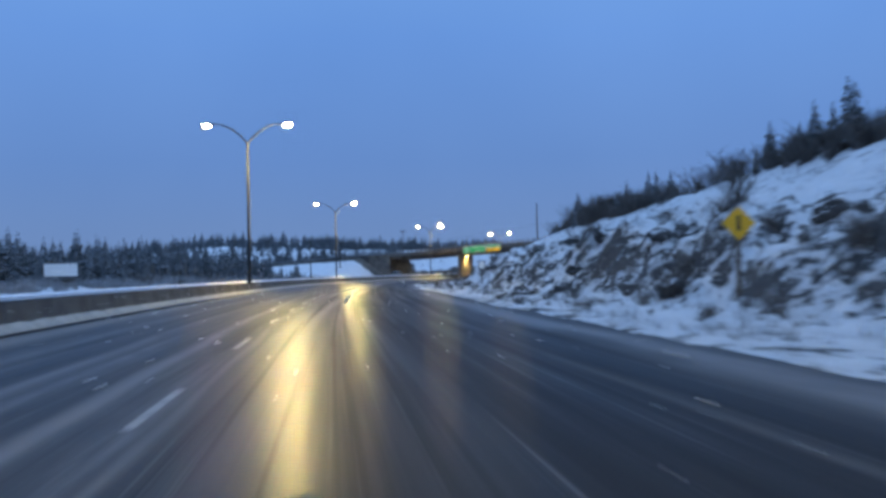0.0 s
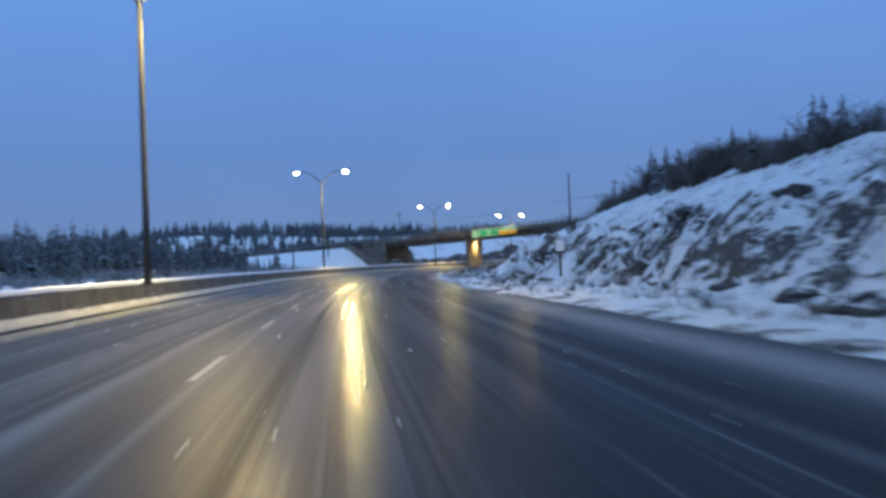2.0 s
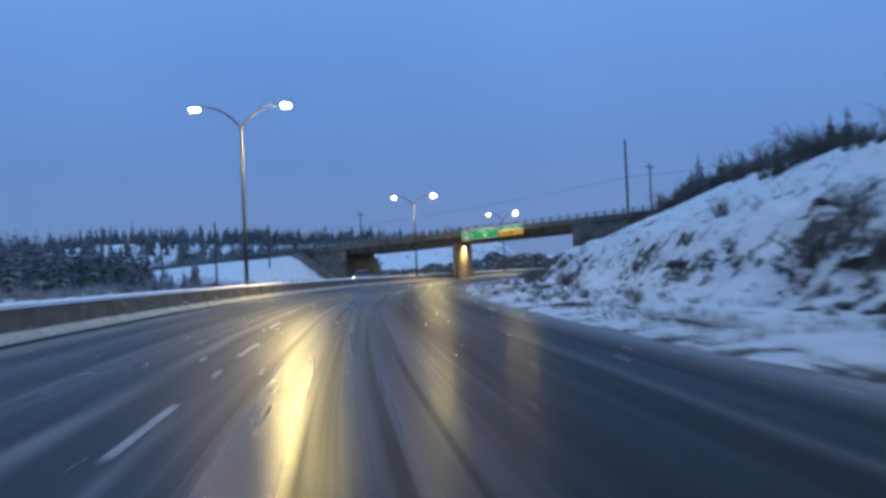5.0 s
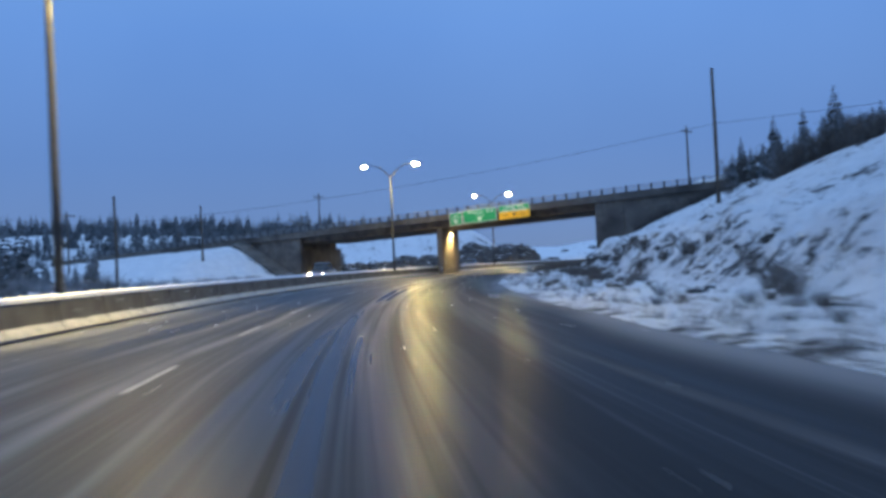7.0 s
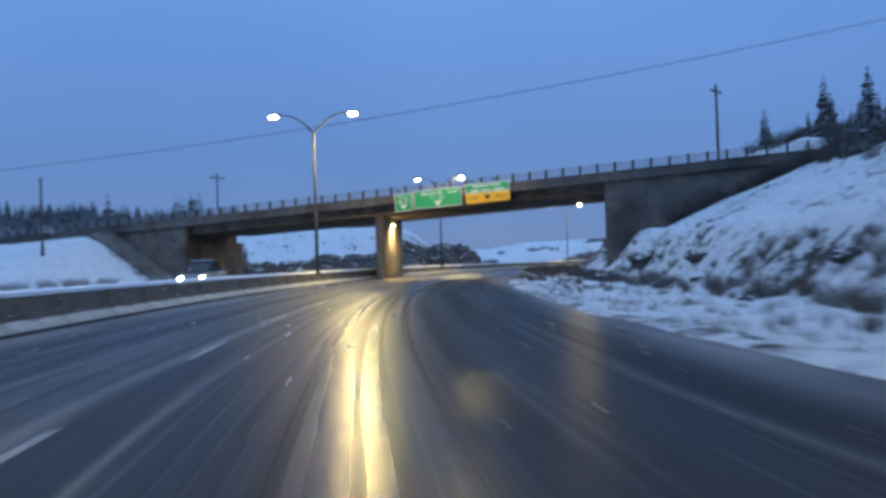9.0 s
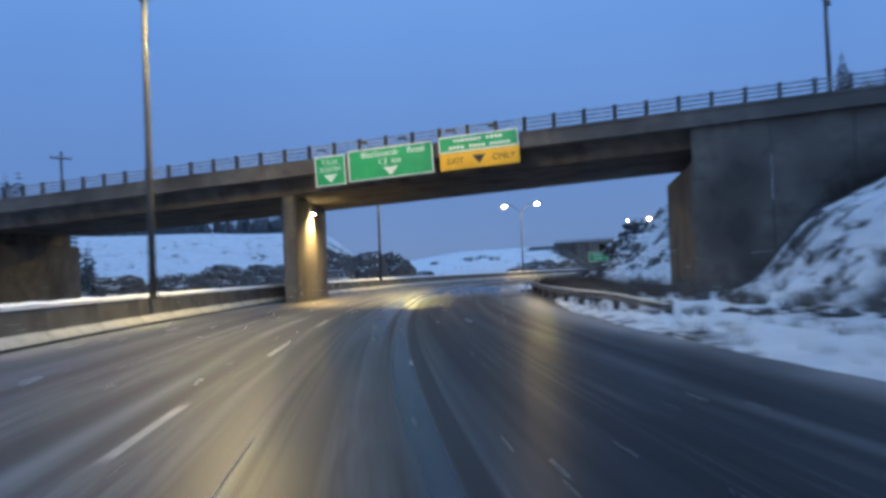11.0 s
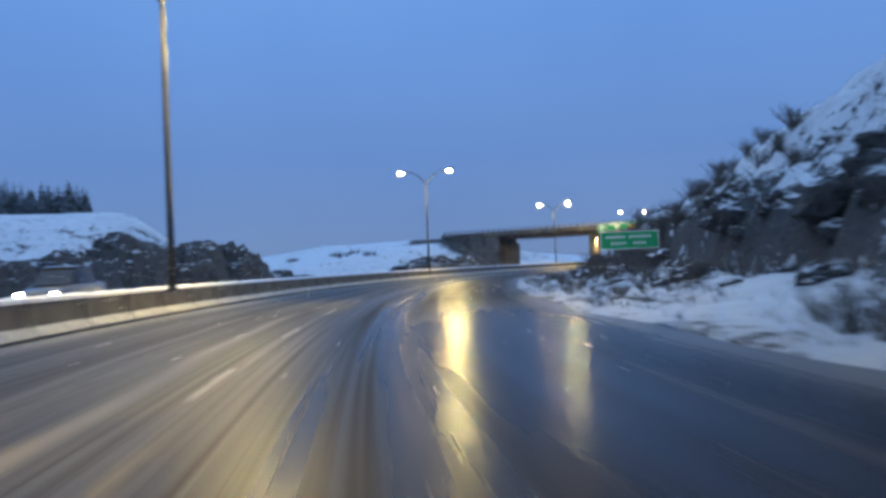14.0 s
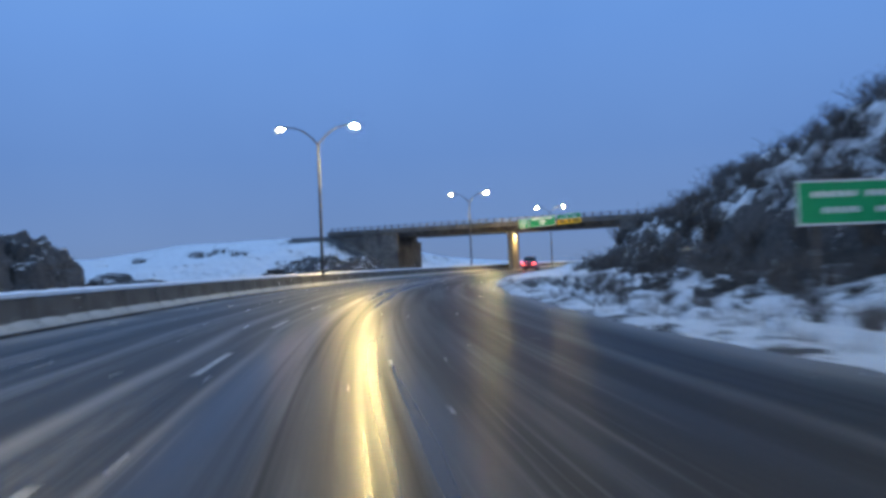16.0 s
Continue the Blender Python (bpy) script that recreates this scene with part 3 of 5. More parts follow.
def street_lamp(m):
    ob = empty("street_lamp", m, "tall grey steel street lamp with two lit arms", "street lamp", "street lamps on the median")
    bm = bmesh.new()
    tube(bm, [(0, 0, 0.9), (0, 0, 4), (0, 0, 8), (0, 0, HL - 1.3)], [0.13, 0.115, 0.1, 0.085], 12)
    part("pole", bm, M_STEEL, ob, smooth=True)
    bm = bmesh.new()
    box(bm, -0.22, 0.22, -0.22, 0.22, 0.86, 0.9, 0.01)
    for x in (-0.16, 0.16):
        for y in (-0.16, 0.16):
            tube(bm, [(x, y, 0.9), (x, y, 0.98)], 0.025, 6)
    part("base_plate", bm, M_STEEL, ob)
    for sx in (-1, 1):
        bm = bmesh.new()
        pts = [(0, 0, HL - 1.45)]
        for k in range(9):
            u = k / 8
            pts.append((sx * (0.05 + (ARM - 0.55) * u), 0, HL - 1.3 + 1.35 * (1 - (1 - u) ** 2.2)))
        tube(bm, pts, [0.07] + [0.065 - 0.025 * k / 8 for k in range(9)], 8)
        part("arm", bm, M_STEEL, ob, smooth=True)
        bm = bmesh.new()
        prof = [(-0.42, 0.05), (-0.3, 0.11), (0.0, 0.17), (0.3, 0.18), (0.46, 0.10), (0.5, 0.03)]
        rings = []
        for x, w in prof:
            rings.append([bm.verts.new((sx * (ARM - 0.2) + sx * x, w * math.cos(q), HL + 0.04 + 0.10 * math.sin(q) * (w / 0.18))) for q in (math.pi * 2 * k / 10 for k in range(10))])
        for a, b in zip(rings, rings[1:]):
            for k in range(10):
                bm.faces.new((a[k], a[(k + 1) % 10], b[(k + 1) % 10], b[k]))
        bm.faces.new(rings[0]); bm.faces.new(rings[-1])
        bmesh.ops.recalc_face_normals(bm, faces=bm.faces)
        head = part("lamp_head", bm, M_STEEL, ob, smooth=True)
        bm = bmesh.new()
        r = bmesh.ops.create_uvsphere(bm, u_segments=12, v_segments=6, radius=0.2)
        for v in r["verts"]:
            v.co = Vector((sx * (ARM - 0.05) + v.co.x * 1.4, v.co.y * 0.8, HL - 0.04 + v.co.z * 0.55))
        part("lens", bm, M_LAMP if sx > 0 else M_LAMP_DIM, head, "lit yellow-white lens", True)
        # added plate, not part of such lamps, blocks light towards the verge
        bm = bmesh.new()
        xs = sorted((sx * (ARM + 0.27), sx * (ARM + 0.285)))
        box(bm, xs[0], xs[1], -0.32, 0.32, HL - 0.32, HL + 0.06, 0.004)
        part("shield", bm, M_STEEL, head, "thin steel plate added to keep light off the verge")
        ld = bpy.data.lights.new("lamp_light", "SPOT")
        ld.energy, ld.color, ld.spot_size, ld.spot_blend, ld.shadow_soft_size = LAMP_POWER * (1.0 if sx > 0 else 0.45), LAMP_COLOUR, radians(112), 0.7, 0.22
        lo = new("lamp_light", ld)
        lo.parent = ob
        lo.location = (sx * (ARM - 0.05), 0, HL - 0.28)
    return ob


LAMPS = [(1.3, 70.6), (9.4, 144.8), (32.9, 215.0), (58.9, 261.2), (106.5, 318.0), (165.0, 363.3), (207.3, 384.2)]


_ss = np.arange(S0, S1, 0.5)
_pts = np.array([on_line(s) for s in _ss])


def nearest_s(x, y):
    return float(_ss[np.argmin(((_pts - (x, y)) ** 2).sum(1))])


for x, y in [(-2.4, -4.0), *LAMPS]:
    street_lamp(pose(x, y, 0, 0, 0, -heading(nearest_s(x, y))))

# ---- median barrier ----

def barrier_mesh(length):
    prof = [(-0.32, 0), (-0.32, 0.07), (-0.16, 0.34), (-0.09, 0.90), (0.09, 0.90), (0.16, 0.34), (0.32, 0.07), (0.32, 0)]
    bm = bmesh.new()
    a = [bm.verts.new((x, -length / 2 + 0.012, z)) for x, z in prof]
    b = [bm.verts.new((x, length / 2 - 0.012, z)) for x, z in prof]
    for k in range(len(prof) - 1):
        bm.faces.new((a[k], a[k + 1], b[k + 1], b[k]))
    bm.faces.new(a[::-1]); bm.faces.new(b)
    bmesh.ops.recalc_face_normals(bm, faces=bm.faces)
    me = mesh_of(bm, "barrier_segment")
    me.materials.append(M_BARRIER)
    return me


def cap_mesh(length):
    """Snow lying on a barrier's top."""
    bm = bmesh.new()
    n_ = 12
    rows_ = []
    for i in range(n_ + 1):
        y = -length / 2 + length * i / n_
        h = 0.085 + 0.035 * nz(i * 0.7, 3.3)
        rows_.append([bm.verts.new((x, y, 0.9 + z)) for x, z in ((-0.125, -0.03), (-0.12, h * 0.7), (0, h * 1.5), (0.12, h * 0.7), (0.125, -0.03))])
    for a, b in zip(rows_, rows_[1:]):
        for k in range(4):
            bm.faces.new((a[k], a[k + 1], b[k + 1], b[k]))
    me = mesh_of(bm, "snow_strip")
    me.materials.append(M_CAP)
    return me


def toe_mesh(length, seed):
    """Dirty slush thrown up on the sloping foot of a barrier."""
    bm = bmesh.new()
    n_ = 14
    rows_ = []
    for i in range(n_ + 1):
        y = -length / 2 + length * i / n_
        k = 0.62 + 0.5 * nz(i * 0.22, seed * 9.0) + 0.12 * nz(i * 1.1, seed * 5.0)
        k = 0.85 + 0.5 * (min(max(k + 0.2, 0.55), 1.0) - 0.8) * sm(0, 6, min(i, n_ - i))
        hi = 0.10 + 0.25 * k
        rows_.append([bm.verts.new(v) for v in ((0.322, y, 0.062), (0.335 + 0.02 * k, y, 0.075), (0.332 + 0.02 * k, y, 0.095), (0.325 - 0.59 * (0.05 + hi * 0.5 - 0.07) + 0.03 * k, y, 0.05 + hi * 0.5), (0.325 - 0.59 * (hi - 0.07) + 0.004, y, hi))])
    for a, b in zip(rows_, rows_[1:]):
        for k in range(4):
            bm.faces.new((a[k], a[k + 1], b[k + 1], b[k]))
    bmesh.ops.recalc_face_normals(bm, faces=bm.faces)
    me = mesh_of(bm, "slush")
    me.materials.append(M_SLUSH)
    for p in me.polygons:
        p.use_smooth = True
    return me


SEG = 3.6
toe_me = [toe_mesh(SEG, k) for k in range(5)]
barrier = empty("median_barrier", pose(0, 0, 0), "long grey concrete median barrier, damp and stained", "barrier", kind="structure")
bar_me, cap_me = barrier_mesh(SEG), cap_mesh(SEG)
for i in range(int((S1 - S0 - 20) / SEG)):
    s = S0 + 10 + (i + 0.5) * SEG
    m_ = place(s, BAR)
    b_ = part("barrier_segment", bar_me, None, barrier)
    b_.matrix_world = m_
    c_ = part("snow_strip", cap_me, None, b_, "thin snow on the barrier's top")
    c_.matrix_world = m_
    t_ = part("slush", toe_me[(i * 7 + i // 3) % 5], None, b_, "dirty slush on the barrier's foot")
    t_.matrix_world = m_

# ---- overpasses ----


def overpass(m, span, wing):
    """Origin under the pier's near end; x along the deck, y across it, away from the coming car."""
    left, right, slope, lift = span
    ob = empty("overpass", m, "grey concrete road overpass with metal railing", "overpass", kind="structure")
    x0, x1 = left - (50 if lift == 0 else 15), right + 45

    def beam(name, xa, xb, ya, yb, za, zb, mat, bev=0.03):
        bm = bmesh.new()
        box(bm, xa, xb, ya, yb, za + lift, zb + lift, bev, slope)
        return part(name, bm, mat, ob)

    beam("deck_slab", x0, x1, -1.2, 11.8, 6.78, 7.15, M_CONC)
    for ya, yb in ((-1.5, -1.2), (11.8, 12.1)):
        beam("fascia", x0, x1, ya, yb, 6.6, 7.4, M_CONC)
        # drip moulding under the parapet
        beam("moulding", x0, x1, ya - 0.05, ya, 7.28, 7.42, M_CONC, 0.01) if ya < 0 else None
    # one wide box girder with leaning webs, cast in lengths
    n_ = 6
    for k in range(n_):
        xa = left - 0.6 + (right - left + 1.2) * k / n_
        xb = left - 0.6 + (right - left + 1.2) * (k + 1) / n_
        bm = bmesh.new()
        vs = box(bm, xa + 0.008, xb - 0.008, -0.35, 10.95, 5.84 + lift, 6.775 + lift, 0.0, slope)
        for v in vs:
            if v.co.z - slope * v.co.x < 6.3 + lift:
                v.co.y += 0.5 if v.co.y < 5 else 0.0
        part("box_girder", bm, M_CONC_D, ob)
    bm = bmesh.new()
    vs = box(bm, 0.0, 0.85, 0.0, 10.6, -0.2, 5.84 + lift, 0.14)
    for v in vs:
        v.co.x += -0.32 * v.co.y
    part("pier", bm, M_CONC, ob)
    for ux, sgn in ((left, -1), (right, 1)):
        bm = bmesh.new()
        a, b = (ux - 1.2, ux) if sgn < 0 else (ux, ux + 1.2)
        vs = box(bm, a, b, -1.0, 11.4, -1.0, 5.1 + lift + slope * ux, 0.04)
        for v in vs:
            v.co.x += -0.2 * max(v.co.y, 0)
        part("abutment", bm, M_CONC, ob)
        bm = bmesh.new()
        a, b = (ux - 2.4, ux - 0.8) if sgn < 0 else (ux + 0.8, ux + 2.4)
        vs = box(bm, a, b, -1.0, 11.4, 4.0, 6.77 + lift + slope * ux, 0.04)
        for v in vs:
            v.co.x += -0.2 * max(v.co.y, 0)
        part("backwall", bm, M_CONC_D, ob)
        # wing wall in panels, buried in the bank
        n_ = round(wing / 3.4)
        for k in range(n_):
            ya = ux + sgn * wing * k / n_
            yb = ux + sgn * wing * (k + 1) / n_
            bm = bmesh.new()
            box(bm, min(ya, yb) + 0.012, max(ya, yb) - 0.012, -1.18, -0.7, -1.0, 6.59 + lift, 0.02)
            for v in bm.verts:
                if v.co.z > 3:
                    v.co.z += slope * v.co.x
            part("wing_wall", bm, M_CONC, ob)
    bm = bmesh.new()
    box(bm, -0.085, 0.085, -0.09, 0.09, 0, 0.72, 0.012)
    box(bm, -0.15, 0.15, -0.12, 0.12, 0, 0.05, 0.01)
    post_me = mesh_of(bm, "railing_post")
    post_me.materials.append(M_STEEL)
    for y in (-1.35, 11.95):
        k = x0 + 1
        while k < x1 - 1:
            p_ = part("railing_post", post_me, None, ob)
            p_.location = (k, y, 7.4 + lift + slope * k)
            k += 1.45
        for z in (0.18, 0.38, 0.58):
            bm = bmesh.new()
            box(bm, x0 + 0.5, x1 - 0.5, y - 0.035, y + 0.035, 7.4 + lift + z, 7.4 + lift + z + 0.07, 0.01, slope)
            part("rail", bm, M_GUARD, ob)
    return ob


bridge_1 = overpass(O1, SPAN1, 24.0)
bridge_2 = overpass(O2, SPAN2, 13.0)


def wall_lamp(m):
    """A small lit lamp on a wall, facing local +x."""
    ob = empty("wall_lamp", m, "small lit wall lamp under the overpass", "wall lamp", "wall lamps")
    bm = bmesh.new()
    box(bm, 0.0, 0.16, -0.16, 0.16, -0.05, 0.2, 0.02)
    part("housing", bm, M_STEEL, ob)
    bm = bmesh.new()
    box(bm, 0.03, 0.24, -0.15, 0.15, -0.13, -0.055, 0.02)
    part("lens", bm, M_WALL_LAMP, ob, "lit yellow lens")
    ld = bpy.data.lights.new("wall_lamp_light", "SPOT")
    ld.energy, ld.color, ld.spot_size, ld.spot_blend, ld.shadow_soft_size = 5200, (1.0, 0.69, 0.27), radians(160), 0.8, 0.08
    lo = new("wall_lamp_light", ld)
    lo.parent = ob
    lo.matrix_basis = pose(0.42, 0, -0.18, 0, 4, 0)
    return ob


for m_, lift_ in ((O1, 0.0), (O2, 0.7)):
    wall_lamp(m_ @ pose(0.86 - 0.32 * 4.8, 4.8, 5.2 + lift_, 0, 0, 17.7))

# ---- overhead signs on the first overpass ----


def text_mesh(words, size, name="lettering"):
    cu = bpy.data.curves.new(name, "FONT")
    cu.body, cu.size, cu.align_x, cu.align_y, cu.extrude = words, size, "CENTER", "CENTER", 0.004
    ob = new(name, cu)
    bpy.context.view_layer.update()
    me = bpy.data.meshes.new_from_object(ob.evaluated_get(bpy.context.evaluated_depsgraph_get()))
    bpy.data.objects.remove(ob)
    bpy.data.curves.remove(cu)
    return me


def panel(ob, w, h, mat, x=0.0, z=0.0, border=M_WHITE, bw=0.06):
    bm = bmesh.new()
    box(bm, x - w / 2, x + w / 2, -0.02, 0.02, z, z + h, 0.005)
    p = part("panel", bm, mat, ob)
    if border:
        for x0, x1, z0, z1 in ((x - w / 2, x + w / 2, z, z + bw), (x - w / 2, x + w / 2, z + h - bw, z + h), (x - w / 2, x - w / 2 + bw, z + bw, z + h - bw), (x + w / 2 - bw, x + w / 2, z + bw, z + h - bw)):
            bm = bmesh.new()
            box(bm, x0, x1, -0.026, -0.0215, z0, z1)
            part("border", bm, border, p)
    return p


def words(p, s, size, x, z, mat):
    t = part("lettering", text_mesh(s, size), mat, p)
    t.matrix_basis = pose(x, -0.026, z, 90)
    return t


def bars(p, spans, z, h, mat):
    for a, b in spans:
        bm = bmesh.new()
        box(bm, a, b, -0.027, -0.0215, z - h / 2, z + h / 2)
        part("bar", bm, mat, p)


def arrow(p, x, z, w, h, mat):
    bm = bmesh.new()
    pts = [(x - w / 2, z + h * 0.94), (x, z), (x + w / 2, z + h * 0.94), (x + w * 0.16, z + h * 0.9), (x - w * 0.16, z + h * 0.9)]
    f = [bm.verts.new((a, -0.027, b)) for a, b in pts]
    g = [bm.verts.new((a, -0.0215, b)) for a, b in pts]
    bm.faces.new(f); bm.faces.new(g[::-1])
    for k in range(5):
        bm.faces.new((f[k], g[k], g[(k + 1) % 5], f[(k + 1) % 5]))
    bmesh.ops.recalc_face_normals(bm, faces=bm.faces)
    part("arrow", bm, mat, p)


def brackets(ob, w, h, z_mid):
    for x in (-w * 0.32, w * 0.32):
        bm = bmesh.new()
        box(bm, x - 0.04, x + 0.04, 0.025, 0.085, 0.1, h - 0.1, 0.005)
        box(bm, x - 0.03, x + 0.03, 0.085, 0.27, z_mid - 0.04, z_mid + 0.04)
        part("bracket", bm, M_STEEL, ob)


def overhead(base, u, z, tilt=2.3):
    return base @ pose(u, -1.78, z, 0, -tilt, 0)


def signs(base, z0, legible):
    s1 = empty("overhead_sign", overhead(base, 3.92, z0 + 0.0), "small green overhead sign with white lettering and arrow", "road sign", "overhead signs")
    p = panel(s1, 1.72, 1.55, M_GREEN)
    if legible:
        words(p, "T.C.H.", 0.36, 0, 1.22, M_WHITE)
        words(p, "SOUTH", 0.36, 0, 0.84, M_WHITE)
    else:
        bars(p, [(-0.5, 0.5)], 1.2, 0.22, M_WHITE)
        bars(p, [(-0.6, 0.6)], 0.84, 0.22, M_WHITE)
    arrow(p, 0, 0.16, 0.75, 0.46, M_WHITE)
    brackets(s1, 1.72, 1.55, 1.15)
    s2 = empty("overhead_sign", overhead(base, 7.25, z0 + 0.2), "wide green overhead direction sign with white lettering", "road sign", "overhead signs")
    p = panel(s2, 4.6, 1.58, M_GREEN)
    if legible:
        words(p, "Blackmarsh", 0.44, -0.55, 1.27, M_WHITE)
        words(p, "Road", 0.44, 1.4, 1.27, M_WHITE)
        words(p, "1.2", 0.42, -0.42, 0.85, M_WHITE)
        words(p, "km", 0.42, 0.34, 0.85, M_WHITE)
    else:
        bars(p, [(-1.8, 0.4), (0.7, 1.8)], 1.27, 0.26, M_WHITE)
        bars(p, [(-0.6, 0.6)], 0.85, 0.26, M_WHITE)
    arrow(p, 0, 0.12, 0.8, 0.48, M_WHITE)
    brackets(s2, 4.6, 1.58, 0.9)
    s3 = empty("overhead_sign", overhead(base, 11.9, z0 + 0.38), "overhead sign, green above a yellow exit panel", "road sign", "overhead signs")
    p = panel(s3, 4.05, 0.80, M_GREEN, 0, 0.86)
    bars(p, [(-1.25 + 0.21 * k, -1.1 + 0.21 * k) for k in range(12) if k != 7], 1.42, 0.13, M_WHITE)
    bars(p, [(-1.5 + 0.21 * k, -1.35 + 0.21 * k) for k in range(15) if k not in (4, 9)], 1.08, 0.13, M_WHITE)
    p = panel(s3, 4.05, 0.84, M_YELLOW, 0, 0.0, None)
    if legible:
        words(p, "EXIT", 0.42, -1.2, 0.42, M_BLACK)
        words(p, "ONLY", 0.42, 1.25, 0.42, M_BLACK)
    else:
        bars(p, [(-1.7, -0.7), (0.7, 1.7)], 0.42, 0.26, M_BLACK)
    arrow(p, 0, 0.2, 0.7, 0.46, M_BLACK)
    brackets(s3, 4.05, 1.6, 0.7)


signs(O1, 6.0, True)
signs(O2, 6.75, False)


def ground_z(x, y):
    """Height of the ground under a place."""
    s = nearest_s(x, y)
    d = on_line(s + 2) - on_line(s - 2)
    d = d / np.linalg.norm(d)
    e = np.array([x, y]) - on_line(s)
    return height(s, float(e[0] * d[1] - e[1] * d[0]))


def stand(s, off, sink=0.05, turn=0.0):
    """Pose on the ground."""
    return place(s, off, height(s, off) - sink, turn)


# ---- road paint ----
def stripe(name, s, length, off, width, mat):
    bm = bmesh.new()
    rows_ = []
    n_ = max(2, int(length / 1.0))
    for i in range(n_ + 1):
        q = s + length * i / n_
        w = width / 2 * (1 + 0.12 * nz(q * 2.1, off))
        rows_.append([bm.verts.new(at(q, off - w, 0.005)), bm.verts.new(at(q, off + w, 0.005))])
    for a, b in zip(rows_, rows_[1:]):
        bm.faces.new((a[0], a[1], b[1], b[0]))
    return part(name, bm, mat, road)


k_ = -18.6
while k_ < 330:
    stripe("lane_mark", k_, 3.0, -1.87 - 0.8 * sm(95, 120, k_) * sm(195, 172, k_), 0.11, M_PAINT)
    k_ += 9.0

# ---- guardrail before the overpass ----
guard = empty("guardrail", pose(0, 0, 0), "steel guardrail caked with slush on dark wooden posts", "guardrail")


def beam_profile():
    return [(0.0, 0.0), (0.05, 0.03), (0.05, 0.09), (0.0, 0.14), (0.0, 0.17), (0.05, 0.22), (0.05, 0.28), (0.0, 0.31)]


G0, G1, GOFF = 204.5, 240.4, 6.35
bm = bmesh.new()
rings_ = []
for i in range(61):
    q = G0 + (G1 - G0) * i / 60
    flare = 1.0 * sm(G0 + 8, G0, q) + 0.7 * sm(G1 - 6, G1, q)
    drop = -0.25 * sm(G0 + 6, G0, q)
    rings_.append([bm.verts.new(at(q, GOFF + flare - x, 0.37 + 0.58 * z + drop)) for x, z in beam_profile()])
for a, b in zip(rings_, rings_[1:]):
    for k in range(7):
        bm.faces.new((a[k], a[k + 1], b[k + 1], b[k]))
bmesh.ops.solidify(bm, geom=bm.faces[:], thickness=0.006)
part("rail_beam", bm, M_CAKED, guard, smooth=False)
bm = bmesh.new()
rings_ = []
for i in range(121):
    q = G0 + (G1 - G0) * i / 120
    flare = 1.0 * sm(G0 + 8, G0, q) + 0.7 * sm(G1 - 6, G1, q)
    z = 0.55 - 0.25 * sm(G0 + 6, G0, q)
    h = 0.03 + 0.04 * nz(q * 0.8, 4.4)
    rings_.append([bm.verts.new(at(q, GOFF + flare + x, z + y)) for x, y in ((-0.05, -0.02), (-0.045, h * 0.7), (0.02, h), (0.10, h * 0.6), (0.11, -0.02))])
for a, b in zip(rings_, rings_[1:]):
    for k in range(4):
        bm.faces.new((a[k], a[k + 1], b[k + 1], b[k]))
part("snow_strip", bm, M_SLUSH, guard, "thin dirty snow lying on the rail")
bm = bmesh.new()
box(bm, -0.09, 0.09, -0.09, 0.09, -0.9, 0.9, 0.01)
gpost = mesh_of(bm, "guard_post")
gpost.materials.append(M_WOOD)
for i in range(10):
    q = G0 + 0.6 + i * 3.8
    flare = 1.0 * sm(G0 + 8, G0, q) + 0.7 * sm(G1 - 6, G1, q)
    p_ = part("guard_post", gpost, None, guard, "weathered wooden post")
    p_.matrix_basis = place(q, GOFF + flare + 0.14, -0.33 - 0.2 * sm(G0 + 6, G0, q))

# ---- roadside signs ----


def post_sign(m, w, h, z, mat, label, posts=1, diamond=False, border=None):
    ob = empty("road_sign", m, label, "road sign")
    for x in ((0,) if posts == 1 else (-w * 0.36, w * 0.36)):
        bm = bmesh.new()
        box(bm, x - 0.06, x + 0.06, 0.03, 0.15, -0.5, z + h * 0.8, 0.008)
        part("post", bm, M_WOOD, ob)
    if diamond:
        bm = bmesh.new()
        r = w / 2 * 1.41
        pts = [(0, z), (r, z + r), (0, z + 2 * r), (-r, z + r)]
        f = [bm.verts.new((a, -0.004, b)) for a, b in pts]
        g = [bm.verts.new((a, 0.004, b)) for a, b in pts]
        bm.faces.new(f); bm.faces.new(g[::-1])
        for k in range(4):
            bm.faces.new((f[k], g[k], g[(k + 1) % 4], f[(k + 1) % 4]))
        bmesh.ops.recalc_face_normals(bm, faces=bm.faces)
        p = part("panel", bm, mat, ob)
        bm = bmesh.new()
        box(bm, -0.06, 0.06, -0.009, -0.005, z + r * 0.55, z + r * 1.45)
        part("symbol", bm, M_BLACK, p)
        return ob, p
    return ob, panel(ob, w, h, mat, 0, z, border, 0.05)


post_sign(place(84.5, 11.4), 0.62, 0.78, 1.62, M_WHITE, "small white road sign on a wooden post in snow", border=M_BLACK)
post_sign(place(26.5, 12.1), 0.75, 0.75, 2.13, M_YELLOW, "yellow diamond warning sign on a wooden post", diamond=True)
gs_m = pose(88.72, 268.83, 0.0, 0, 0, -38.2)
gs, gp = post_sign(gs_m, 3.45, 1.08, 1.86, M_GREEN, "wide green direction sign on two wooden posts", 2, border=M_WHITE)
bars(gp, [(-1.35 + 0.19 * k, -1.22 + 0.19 * k) for k in range(14) if k != 6], 1.86 + 0.74, 0.14, M_WHITE)
bars(gp, [(-1.1 + 0.19 * k, -0.97 + 0.19 * k) for k in range(11) if k not in (5, 6)], 1.86 + 0.36, 0.14, M_WHITE)
# board seen from behind at the far tree line
post_sign(stand(109, -36.3, 0.1, 25), 3.65, 1.48, 1.4, M_WHITE, "pale board on posts before the far trees", 2)

# ---- utility poles and wires ----


